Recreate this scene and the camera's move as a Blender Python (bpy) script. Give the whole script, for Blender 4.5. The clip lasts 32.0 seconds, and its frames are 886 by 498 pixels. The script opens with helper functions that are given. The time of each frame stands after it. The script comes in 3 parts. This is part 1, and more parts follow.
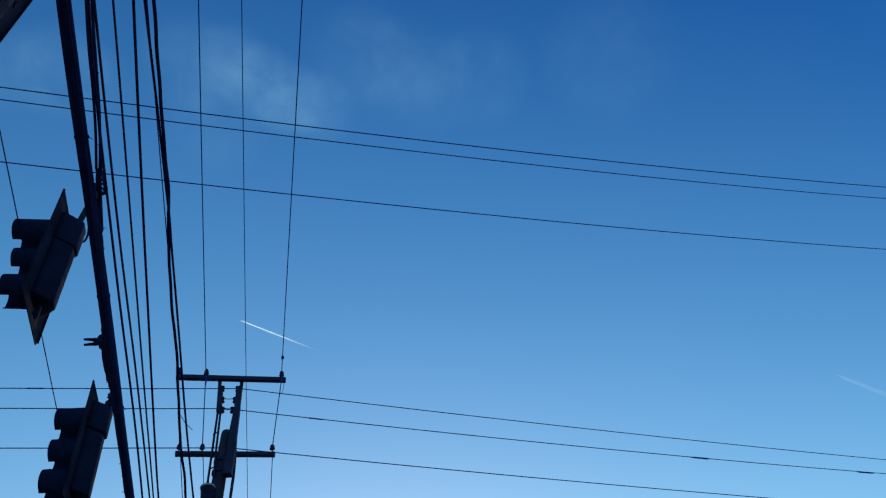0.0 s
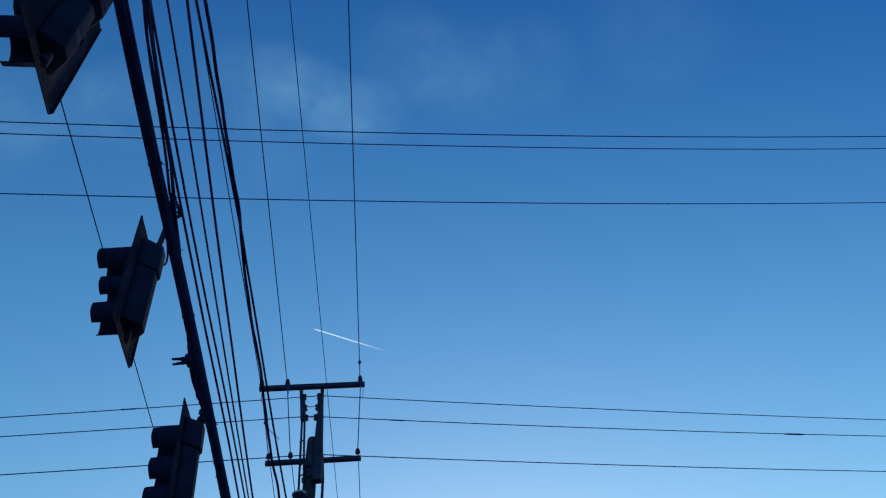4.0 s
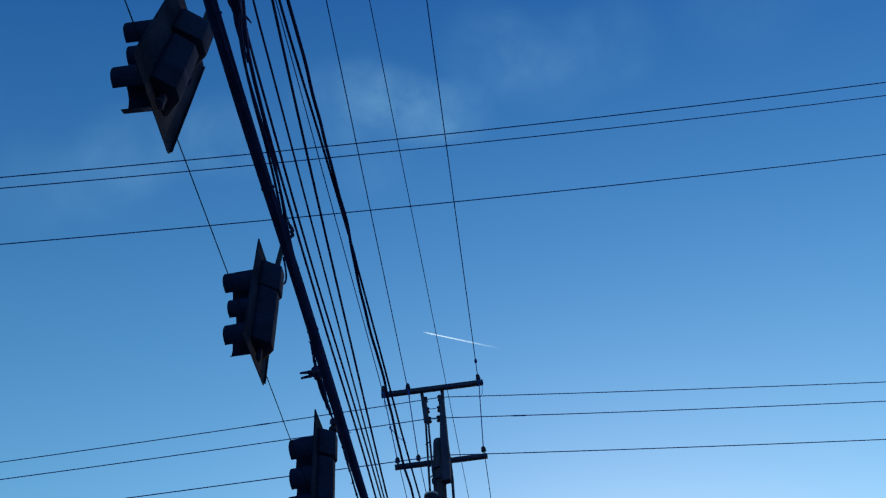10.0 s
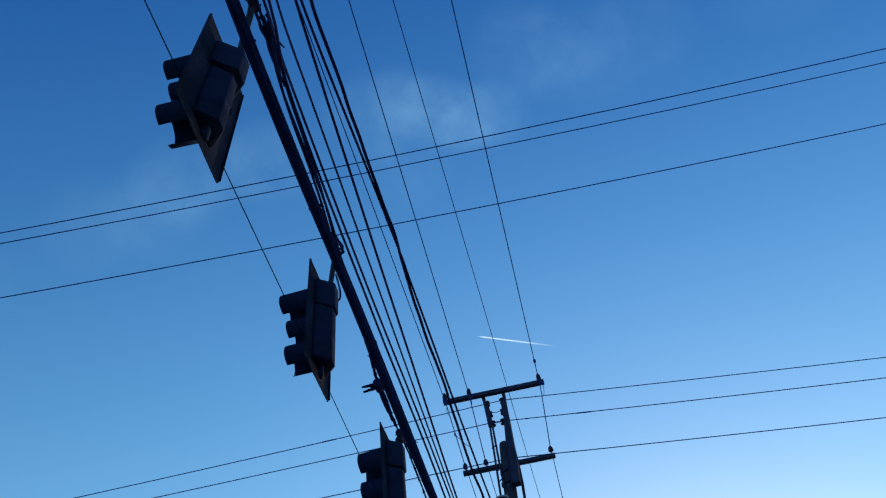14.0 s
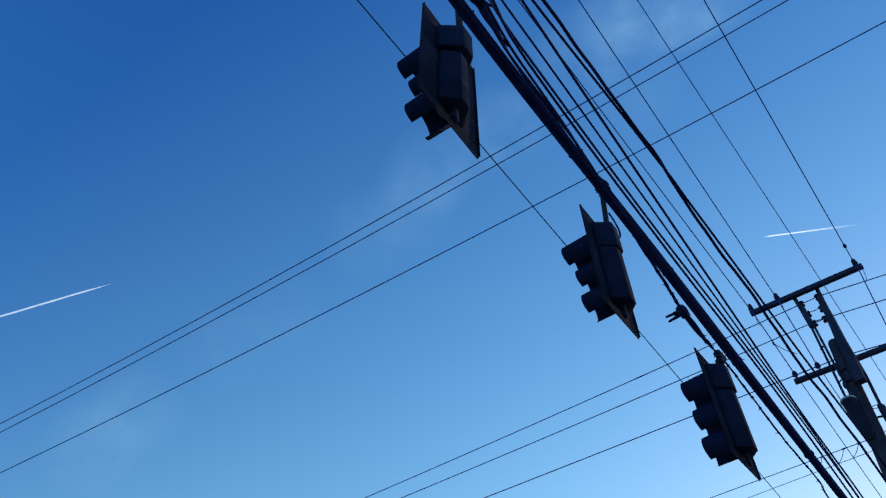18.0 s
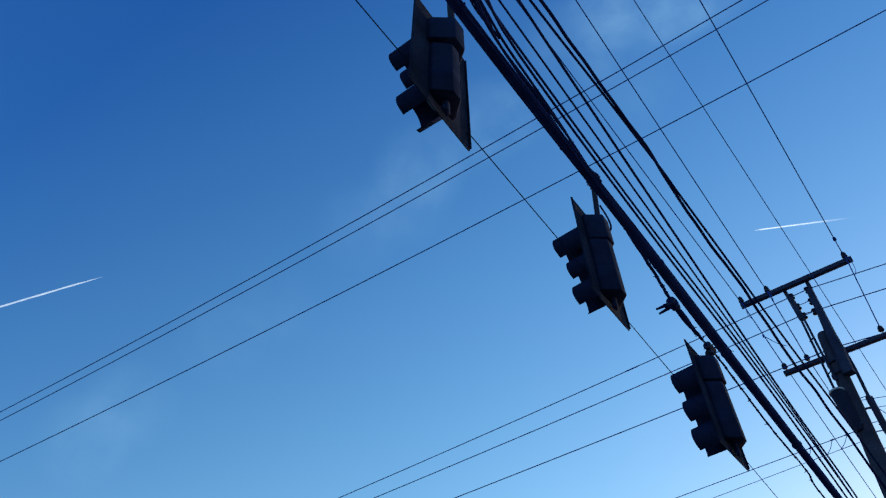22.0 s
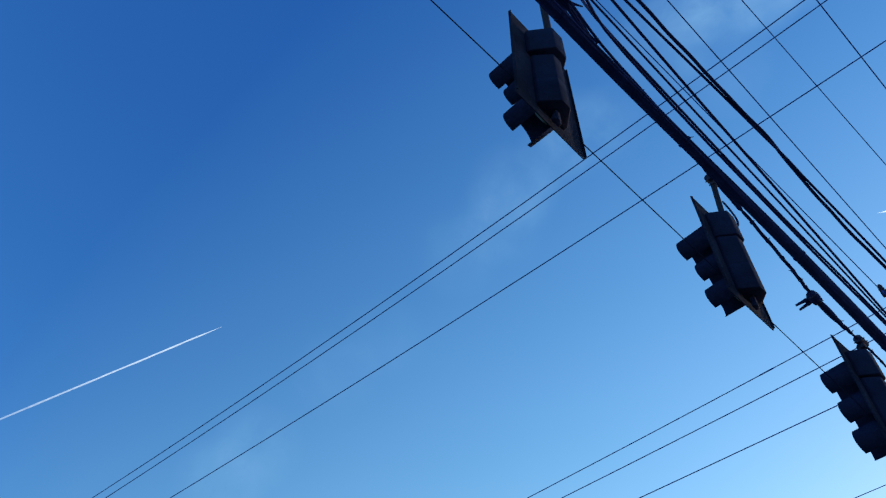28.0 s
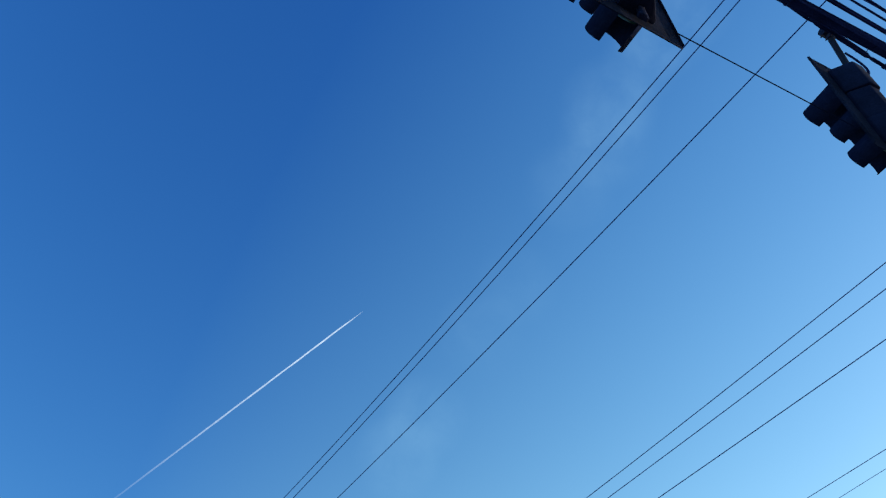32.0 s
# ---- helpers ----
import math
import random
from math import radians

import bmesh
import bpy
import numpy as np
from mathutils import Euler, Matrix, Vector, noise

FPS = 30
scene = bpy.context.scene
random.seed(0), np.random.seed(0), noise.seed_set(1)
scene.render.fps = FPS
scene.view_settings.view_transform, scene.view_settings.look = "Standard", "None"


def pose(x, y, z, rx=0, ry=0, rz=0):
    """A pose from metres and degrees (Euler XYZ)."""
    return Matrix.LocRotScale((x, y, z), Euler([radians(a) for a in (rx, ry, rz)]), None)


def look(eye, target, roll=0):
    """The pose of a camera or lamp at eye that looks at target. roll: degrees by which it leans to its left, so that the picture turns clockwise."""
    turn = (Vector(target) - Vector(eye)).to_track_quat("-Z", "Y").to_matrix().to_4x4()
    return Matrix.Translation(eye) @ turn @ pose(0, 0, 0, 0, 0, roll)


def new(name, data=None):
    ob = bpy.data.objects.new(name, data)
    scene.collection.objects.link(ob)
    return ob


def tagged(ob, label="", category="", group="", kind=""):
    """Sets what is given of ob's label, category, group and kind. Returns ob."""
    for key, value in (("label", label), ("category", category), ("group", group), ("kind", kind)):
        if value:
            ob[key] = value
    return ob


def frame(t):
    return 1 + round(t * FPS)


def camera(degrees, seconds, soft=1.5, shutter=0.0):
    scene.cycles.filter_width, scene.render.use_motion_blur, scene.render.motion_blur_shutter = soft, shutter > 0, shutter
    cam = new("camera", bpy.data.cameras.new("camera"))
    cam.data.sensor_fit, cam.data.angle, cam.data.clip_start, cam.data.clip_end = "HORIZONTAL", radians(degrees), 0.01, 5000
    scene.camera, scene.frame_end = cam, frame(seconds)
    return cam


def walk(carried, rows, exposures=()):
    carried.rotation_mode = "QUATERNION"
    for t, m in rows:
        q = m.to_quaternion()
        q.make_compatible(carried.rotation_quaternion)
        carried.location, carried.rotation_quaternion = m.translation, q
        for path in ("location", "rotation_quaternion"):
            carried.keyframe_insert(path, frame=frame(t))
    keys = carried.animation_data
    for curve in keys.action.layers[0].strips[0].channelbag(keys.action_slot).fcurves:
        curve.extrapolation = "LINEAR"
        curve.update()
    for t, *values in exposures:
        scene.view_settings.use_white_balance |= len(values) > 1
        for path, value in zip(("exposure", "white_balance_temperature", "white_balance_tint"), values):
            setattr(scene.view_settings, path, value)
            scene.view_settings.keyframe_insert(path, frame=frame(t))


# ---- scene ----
cam = camera(62.31, 32.0, 1.25)
PATH = [
    (0.0, pose(0.225, -0.173, 1.523, 141.37, 9.16, -48.17)),
    (0.5, pose(0.211, -0.117, 1.572, 141.70, 9.42, -47.48)),
    (1.0, pose(0.214, -0.115, 1.578, 141.85, 9.17, -46.53)),
    (1.5, pose(0.229, -0.125, 1.577, 141.83, 10.01, -45.69)),
    (2.0, pose(0.222, -0.106, 1.580, 142.10, 9.59, -45.47)),
    (2.5, pose(0.216, -0.105, 1.590, 142.31, 9.39, -44.67)),
    (3.0, pose(0.204, -0.104, 1.582, 142.21, 8.80, -43.42)),
    (3.5, pose(0.201, -0.113, 1.571, 142.08, 8.58, -41.81)),
    (5.5, pose(0.188, -0.090, 1.568, 142.21, 7.51, -40.01)),
    (6.0, pose(0.186, -0.062, 1.565, 142.11, 7.55, -37.98)),
    (6.5, pose(0.193, -0.073, 1.556, 142.07, 7.86, -37.33)),
    (7.0, pose(0.196, -0.134, 1.507, 142.01, 7.65, -36.84)),
    (7.5, pose(0.179, -0.073, 1.572, 142.30, 7.72, -36.23)),
    (8.0, pose(0.179, -0.046, 1.584, 142.45, 7.25, -35.37)),
    (8.5, pose(0.167, -0.057, 1.589, 142.83, 6.52, -34.45)),
    (9.0, pose(0.165, -0.061, 1.592, 143.12, 6.20, -33.76)),
    (9.5, pose(0.150, -0.055, 1.589, 143.47, 6.40, -32.21)),
    (10.0, pose(0.147, -0.066, 1.583, 143.04, 5.89, -31.39)),
    (10.5, pose(0.148, -0.056, 1.596, 143.15, 6.08, -31.15)),
    (11.0, pose(0.153, -0.057, 1.588, 143.00, 6.06, -31.24)),
    (11.5, pose(0.145, -0.041, 1.590, 143.29, 5.99, -30.91)),
    (12.0, pose(0.153, -0.083, 1.559, 143.97, 5.97, -26.34)),
    (12.5, pose(0.133, -0.029, 1.598, 143.43, 6.36, -24.08)),
    (13.0, pose(0.136, -0.038, 1.587, 144.16, 6.16, -24.00)),
    (13.5, pose(0.129, -0.036, 1.597, 144.24, 5.89, -24.48)),
    (14.0, pose(0.131, -0.057, 1.586, 144.09, 6.02, -24.95)),
    (14.5, pose(0.130, -0.044, 1.580, 144.21, 6.27, -24.12)),
    (15.0, pose(0.104, -0.025, 1.570, 144.04, 4.09, -13.79)),
    (15.5, pose(0.079, -0.012, 1.571, 143.39, 2.11, -6.45)),
    (17.5, pose(0.006, -0.014, 1.615, 141.49, -0.46, -0.06)),
    (18.0, pose(0.010, -0.008, 1.626, 141.18, -0.25, -0.08)),
    (18.5, pose(0.008, -0.018, 1.608, 141.19, -0.20, 0.21)),
    (19.0, pose(0.009, -0.010, 1.627, 141.04, -0.42, -0.02)),
    (19.5, pose(0.011, -0.017, 1.613, 140.77, -0.27, -0.11)),
    (20.0, pose(0.019, -0.018, 1.613, 140.47, -0.33, -0.25)),
    (20.5, pose(0.012, -0.014, 1.619, 140.37, -0.35, -0.03)),
    (21.0, pose(0.012, -0.022, 1.598, 140.25, -0.30, 0.10)),
    (21.5, pose(0.018, -0.009, 1.604, 139.94, -0.29, -0.03)),
    (22.0, pose(0.020, -0.013, 1.607, 140.64, 0.16, -0.47)),
    (22.5, pose(0.002, -0.006, 1.600, 140.73, 0.15, -1.03)),
    (23.0, pose(-0.023, 0.012, 1.613, 140.59, -0.52, -1.93)),
    (23.5, pose(-0.085, 0.025, 1.611, 141.05, -2.77, -4.55)),
    (24.0, pose(-0.161, 0.040, 1.606, 141.01, -5.48, -4.35)),
    (24.5, pose(-0.189, 0.067, 1.626, 141.72, -5.46, 0.14)),
    (25.0, pose(-0.140, 0.058, 1.624, 142.67, -4.90, 3.35)),
    (25.5, pose(-0.096, 0.071, 1.616, 142.27, -6.73, 4.96)),
    (27.5, pose(-0.107, 0.012, 1.648, 142.40, -3.05, 8.45)),
    (28.0, pose(-0.136, 0.054, 1.667, 142.30, -2.24, 9.04)),
    (28.5, pose(-0.127, 0.028, 1.624, 140.87, -2.81, 9.06)),
    (29.0, pose(-0.123, 0.039, 1.624, 139.20, -2.96, 10.27)),
    (29.5, pose(-0.133, 0.034, 1.627, 137.15, -3.89, 13.37)),
    (30.0, pose(-0.124, 0.041, 1.642, 133.21, -6.44, 18.49)),
    (30.5, pose(-0.171, 0.073, 1.649, 132.74, -5.70, 19.04)),
    (31.0, pose(-0.153, 0.064, 1.643, 132.83, -5.62, 17.86)),
    (31.5, pose(-0.130, 0.063, 1.647, 134.11, -5.20, 17.66)),
    (32.0, pose(-0.181, 0.106, 1.701, 138.10, -0.08, 25.76)),
]
walk(cam, PATH, exposures=[(0.0, 1.33, 6240, 4), (6.0, 1.34, 6240, 4), (9.0, 1.38, 6270, 4), (12.0, 1.47, 6320, 5), (15.0, 1.62, 6430, 8), (19.0, 1.69, 6520, 11), (24.0, 1.66, 6520, 11), (25.0, 1.74, 6540, 11), (28.0, 1.86, 6680, 11), (30.0, 1.68, 6540, 9), (31.0, 1.62, 6560, 9), (32.0, 1.77, 6640, 10)])

# ---- light ----
SUN_AZ, SUN_EL = 45.0, 9.0
UP = Vector((0, 0, 1))


def heading(az, el=0.0):
    a, e = radians(az), radians(el)
    return Vector((math.sin(a) * math.cos(e), math.cos(a) * math.cos(e), math.sin(e)))


def make_world():
    world = bpy.data.worlds.new("sky")
    world.use_nodes = True
    scene.world = world
    nt = world.node_tree
    nt.nodes.clear()
    out = nt.nodes.new("ShaderNodeOutputWorld")
    back = nt.nodes.new("ShaderNodeBackground")
    sky = nt.nodes.new("ShaderNodeTexSky")
    sky.sky_type = "NISHITA"
    sky.sun_disc = False
    sky.sun_elevation = radians(SUN_EL)
    sky.sun_rotation = radians(SUN_AZ)
    sky.air_density, sky.dust_density, sky.ozone_density = 1.0, 0.25, 3.0
    grade = nt.nodes.new("ShaderNodeHueSaturation")
    grade.inputs["Saturation"].default_value = 1.2
    nt.links.new(sky.outputs[0], grade.inputs["Color"])
    coord = nt.nodes.new("ShaderNodeTexCoord")
    noise_tex = nt.nodes.new("ShaderNodeTexNoise")
    noise_tex.inputs["Scale"].default_value = 13.0
    noise_tex.inputs["Detail"].default_value = 5.0
    noise_tex.inputs["Roughness"].default_value = 0.58
    noise_tex.inputs["Distortion"].default_value = 0.25
    nt.links.new(coord.outputs["Generated"], noise_tex.inputs["Vector"])
    total = None
    for az, el, reach, strength in ((30.5, 65.5, 3.1, 0.8), (35.5, 64.3, 3.3, 1.0), (40.5, 63.2, 3.2, 1.0), (46, 62.6, 3.1, 0.7), (24, 64.3, 4.1, 0.6), (30, 60.8, 4.3, 0.35),
                                    (54, 66.4, 4.4, 0.4), (59.5, 64.6, 4.4, 0.42), (64.5, 62.8, 4.4, 0.38), (72.5, 62, 4.3, 0.4), (90, 58, 5.8, 0.3), (13, 60.6, 3.2, 0.4), (3.5, 59, 3.2, 0.4), (-10, 52, 4.0, 0.3),
                                    (8, 60.4, 3.8, 0.65), (-2.5, 57, 4.1, 0.55), (-4.3, 54.5, 4.1, 0.5), (-17.8, 44.9, 3.8, 0.2), (-22, 41.5, 3.8, 0.35), (-27.5, 35.2, 3.6, 0.6), (-29.8, 32.2, 3.6, 0.7)):
        dot = nt.nodes.new("ShaderNodeVectorMath")
        dot.operation = "DOT_PRODUCT"
        dot.inputs[1].default_value = heading(az, el)
        nt.links.new(coord.outputs["Generated"], dot.inputs[0])
        ramp = nt.nodes.new("ShaderNodeMapRange")
        ramp.interpolation_type = "SMOOTHSTEP"
        ramp.inputs["From Min"].default_value = math.cos(radians(reach))
        ramp.inputs["From Max"].default_value = 1.0
        ramp.inputs["To Max"].default_value = strength * 0.9
        nt.links.new(dot.outputs["Value"], ramp.inputs["Value"])
        if total is None:
            total = ramp.outputs[0]
        else:
            add = nt.nodes.new("ShaderNodeMath")
            nt.links.new(total, add.inputs[0])
            nt.links.new(ramp.outputs[0], add.inputs[1])
            total = add.outputs[0]
    wisps = nt.nodes.new("ShaderNodeMapRange")
    wisps.inputs["From Min"].default_value = 0.22
    wisps.inputs["From Max"].default_value = 0.72
    wisps.inputs["To Min"].default_value, wisps.inputs["To Max"].default_value = 0.0, 0.135
    nt.links.new(noise_tex.outputs["Fac"], wisps.inputs["Value"])
    mult = nt.nodes.new("ShaderNodeMath")
    mult.operation = "MULTIPLY"
    nt.links.new(total, mult.inputs[0])
    nt.links.new(wisps.outputs[0], mult.inputs[1])
    mix = nt.nodes.new("ShaderNodeMix")
    mix.data_type = "RGBA"
    mix.inputs["B"].default_value = (1.3, 2.4, 3.05, 1)
    nt.links.new(mult.outputs[0], mix.inputs["Factor"])
    # the zenith is deeper than the horizon
    split = nt.nodes.new("ShaderNodeSeparateXYZ")
    nt.links.new(coord.outputs["Generated"], split.inputs[0])
    depth = nt.nodes.new("ShaderNodeMapRange")
    depth.inputs["From Min"].default_value, depth.inputs["From Max"].default_value = 0.35, 0.95
    nt.links.new(split.outputs["Z"], depth.inputs["Value"])
    tone = nt.nodes.new("ShaderNodeMix")
    tone.data_type = "RGBA"
    tone.inputs["A"].default_value = (1.09, 0.942, 0.73, 1)
    tone.inputs["B"].default_value = (0.735, 0.79, 0.815, 1)
    nt.links.new(depth.outputs[0], tone.inputs["Factor"])
    deep = nt.nodes.new("ShaderNodeVectorMath")
    deep.operation = "MULTIPLY"
    nt.links.new(grade.outputs[0], deep.inputs[0])
    nt.links.new(tone.outputs["Result"], deep.inputs[1])
    # and it deepens away from the bright quarter round the sun
    bright = nt.nodes.new("ShaderNodeVectorMath")
    bright.operation = "DOT_PRODUCT"
    bright.inputs[1].default_value = heading(30.9, -0.4)
    nt.links.new(coord.outputs["Generated"], bright.inputs[0])
    angle = nt.nodes.new("ShaderNodeMath")
    angle.operation = "ARCCOSINE"
    nt.links.new(bright.outputs["Value"], angle.inputs[0])
    fall = nt.nodes.new("ShaderNodeMapRange")
    fall.inputs["From Max"].default_value = 1.449
    nt.links.new(angle.outputs[0], fall.inputs["Value"])
    side = nt.nodes.new("ShaderNodeMix")
    side.data_type = "RGBA"
    side.inputs["A"].default_value = (1.602, 1.169, 1.051, 1)
    side.inputs["B"].default_value = (0.513, 0.641, 0.939, 1)
    ease = nt.nodes.new("ShaderNodeMath")
    ease.operation = "POWER"
    ease.inputs[1].default_value = 3.23
    nt.links.new(fall.outputs[0], ease.inputs[0])
    nt.links.new(ease.outputs[0], side.inputs["Factor"])
    wide = nt.nodes.new("ShaderNodeVectorMath")
    wide.operation = "MULTIPLY"
    nt.links.new(deep.outputs[0], wide.inputs[0])
    nt.links.new(side.outputs["Result"], wide.inputs[1])
    nt.links.new(wide.outputs[0], mix.inputs["A"])
    nt.links.new(mix.outputs["Result"], back.inputs["Color"])
    back.inputs["Strength"].default_value = 0.13
    nt.links.new(back.outputs[0], out.inputs["Surface"])


make_world()
sun = new("sun", bpy.data.lights.new("sun", "SUN"))
sun.data.energy, sun.data.angle, sun.data.color = 1.3, radians(0.5), (1.0, 0.88, 0.74)
sun.matrix_world = look((0, 0, 30), Vector((0, 0, 30)) - heading(SUN_AZ, SUN_EL))


# ---- materials ----
def material(name, colour, rough=0.6, metal=0.0, grain=(40.0, 0.25), stain=(3.0, 0.3), bump=0.15, coords="Object", stretch=(1, 1, 1), gloss=0.25):
    """A surface with fine grain and broad stains, each given as a scale and a strength."""
    m = bpy.data.materials.new(name)
    m.use_nodes = True
    nt = m.node_tree
    bsdf = nt.nodes["Principled BSDF"]
    tc = nt.nodes.new("ShaderNodeTexCoord")
    mp = nt.nodes.new("ShaderNodeMapping")
    mp.inputs["Scale"].default_value = stretch
    nt.links.new(tc.outputs[coords], mp.inputs["Vector"])
    level = None
    for scale, strength in (grain, stain):
        n = nt.nodes.new("ShaderNodeTexNoise")
        n.inputs["Scale"].default_value = scale
        n.inputs["Detail"].default_value = 6.0
        nt.links.new(mp.outputs[0], n.inputs["Vector"])
        r = nt.nodes.new("ShaderNodeMapRange")
        r.inputs["From Min"].default_value, r.inputs["From Max"].default_value = 0.3, 0.7
        r.inputs["To Min"].default_value, r.inputs["To Max"].default_value = 1 - strength, 1 + strength
        nt.links.new(n.outputs["Fac"], r.inputs["Value"])
        if level is None:
            level = r.outputs[0]
            fine = n.outputs["Fac"]
        else:
            mul = nt.nodes.new("ShaderNodeMath")
            mul.operation = "MULTIPLY"
            nt.links.new(level, mul.inputs[0])
            nt.links.new(r.outputs[0], mul.inputs[1])
            level = mul.outputs[0]
    tint = nt.nodes.new("ShaderNodeVectorMath")
    tint.operation = "SCALE"
    tint.inputs[0].default_value = colour
    nt.links.new(level, tint.inputs["Scale"])
    nt.links.new(tint.outputs[0], bsdf.inputs["Base Color"])
    bsdf.inputs["Roughness"].default_value = rough
    bsdf.inputs["Metallic"].default_value = metal
    bsdf.inputs["Specular IOR Level"].default_value = gloss
    bp = nt.nodes.new("ShaderNodeBump")
    bp.inputs["Strength"].default_value = bump
    bp.inputs["Distance"].default_value = 0.01
    nt.links.new(fine, bp.inputs["Height"])
    nt.links.new(bp.outputs[0], bsdf.inputs["Normal"])
    return m


# signal blacks, down to the visor, have the blue veil of glare mixed in
M_HOUSING = material("hazed_black_polycarbonate", (0.012, 0.018, 0.045), 0.8, 0, (60, 0.2), (4, 0.35), 0.1, gloss=0.06)
M_PLATE = material("hazed_weathered_black_sheet", (0.016, 0.021, 0.041), 0.9, 0, (45, 0.3), (3, 0.5), 0.1, gloss=0.04)
M_TETHER = material("hazed_dark_steel_wire", (0.009, 0.017, 0.044), 0.85, 0, (80, 0.2), (6, 0.3), 0.1, gloss=0.0)
M_VISOR = material("hazed_matt_black_visor", (0.012, 0.018, 0.045), 0.9, 0, (60, 0.2), (5, 0.3), 0.1, gloss=0.0)
M_RED = material("dark_red_lens", (0.08, 0.006, 0.006), 0.35, 0, (90, 0.1), (5, 0.1), 0.05, gloss=0.08)
M_AMBER = material("dark_amber_lens", (0.1, 0.04, 0.006), 0.35, 0, (90, 0.1), (5, 0.1), 0.05, gloss=0.08)
M_GREEN = material("dark_green_lens", (0.005, 0.04, 0.022), 0.35, 0, (90, 0.1), (5, 0.1), 0.05, gloss=0.08)
# both steels are darkened to carry the shade of their backlit sides
M_STEEL = material("backlit_galvanised_steel", (0.026, 0.028, 0.042), 0.75, 0.0, (50, 0.2), (5, 0.3), 0.1, gloss=0.1)
M_DARKSTEEL = material("backlit_weathered_steel", (0.028, 0.032, 0.06), 0.8, 0.0, (50, 0.3), (4, 0.3), 0.15, gloss=0.1)
# black sheath coloured indigo in place of the bright sky's haze over it
M_CABLE = material("hazed_black_cable_sheath", (0.014, 0.024, 0.085), 0.9, 0, (80, 0.3), (6, 0.3), 0.2, gloss=0.0)
# the strong blue is sky haze bleeding over thin wires, put into their colour
M_WIRE = material("sky_hazed_wire", (0.018, 0.06, 0.25), 0.9, 0.0, (80, 0.3), (6, 0.3), 0.1, gloss=0.0)
# crossarm timber: the shade of its underside and a blue haze are painted in
M_WOOD = material("backlit_timber", (0.03, 0.034, 0.066), 0.9, 0, (30, 0.35), (3, 0.3), 0.3, stretch=(1, 8, 8), gloss=0.08)
# concrete far below its own grey: the pole's backlit shade is in the colour
M_CONCRETE = material("backlit_weathered_concrete", (0.036, 0.036, 0.054), 0.9, 0, (35, 0.3), (2, 0.35), 0.3, gloss=0.1)
M_TIMBERPOLE = material("weathered_grey_brown_pole", (0.15, 0.125, 0.15), 0.9, 0, (25, 0.3), (2, 0.3), 0.3, stretch=(6, 6, 0.6))
M_PORCELAIN = material("dark_brown_porcelain", (0.026, 0.022, 0.04), 0.6, 0, (50, 0.15), (6, 0.2), 0.05, gloss=0.1)
M_CAN = material("grey_painted_can", (0.016, 0.019, 0.04), 0.8, 0.0, (50, 0.2), (4, 0.3), 0.1, gloss=0.1)
M_LID = material("pale_grey_lid", (0.42, 0.43, 0.45), 0.6, 0.0, (50, 0.15), (4, 0.2), 0.1)
M_ASPHALT = material("asphalt", (0.075, 0.075, 0.078), 0.9, 0, (60, 0.4), (0.4, 0.25), 0.4)
M_PAVING = material("concrete_paving", (0.2, 0.19, 0.18), 0.9, 0, (40, 0.25), (0.6, 0.2), 0.3)
M_EARTH = material("dry_ground", (0.13, 0.125, 0.115), 0.95, 0, (5, 0.4), (0.05, 0.35), 0.3)


def vapour_material(name, strength, fade_axis_len):
    """Thin sunlit ice cloud: densest near its head, ragged and fading towards its tail."""
    m = bpy.data.materials.new(name)
    m.use_nodes = True
    nt = m.node_tree
    nt.nodes.clear()
    out = nt.nodes.new("ShaderNodeOutputMaterial")
    mix = nt.nodes.new("ShaderNodeMixShader")
    clear = nt.nodes.new("ShaderNodeBsdfTransparent")
    glow = nt.nodes.new("ShaderNodeEmission")
    glow.inputs["Color"].default_value = (0.74, 0.89, 1.0, 1)
    glow.inputs["Strength"].default_value = 0.42
    tc = nt.nodes.new("ShaderNodeTexCoord")
    sep = nt.nodes.new("ShaderNodeSeparateXYZ")
    nt.links.new(tc.outputs["Object"], sep.inputs[0])
    fade = nt.nodes.new("ShaderNodeMapRange")
    fade.interpolation_type = "SMOOTHSTEP"
    fade.inputs["From Min"].default_value, fade.inputs["From Max"].default_value = fade_axis_len, fade_axis_len * 0.1
    fade.inputs["To Max"].default_value = strength
    nt.links.new(sep.outputs["X"], fade.inputs["Value"])
    n = nt.nodes.new("ShaderNodeTexNoise")
    n.inputs["Scale"].default_value = 0.05
    n.inputs["Detail"].default_value = 4
    nt.links.new(tc.outputs["Object"], n.inputs["Vector"])
    rag = nt.nodes.new("ShaderNodeMapRange")
    rag.inputs["From Min"].default_value, rag.inputs["From Max"].default_value = 0.3, 0.7
    rag.inputs["To Min"].default_value, rag.inputs["To Max"].default_value = 0.6, 1.0
    nt.links.new(n.outputs["Fac"], rag.inputs["Value"])
    mul = nt.nodes.new("ShaderNodeMath")
    mul.operation = "MULTIPLY"
    nt.links.new(fade.outputs[0], mul.inputs[0])
    nt.links.new(rag.outputs[0], mul.inputs[1])
    nt.links.new(mul.outputs[0], mix.inputs["Fac"])
    nt.links.new(clear.outputs[0], mix.inputs[1])
    nt.links.new(glow.outputs[0], mix.inputs[2])
    nt.links.new(mix.outputs[0], out.inputs["Surface"])
    return m


# ---- building tools ----
def mesh_of(name, bm, mat, smooth=True):
    me = bpy.data.meshes.new(name)
    bm.normal_update()
    bm.to_mesh(me)
    bm.free()
    me.materials.append(mat)
    if smooth:
        for p in me.polygons:
            p.use_smooth = True
        me.set_sharp_from_angle(angle=radians(40))
    return me


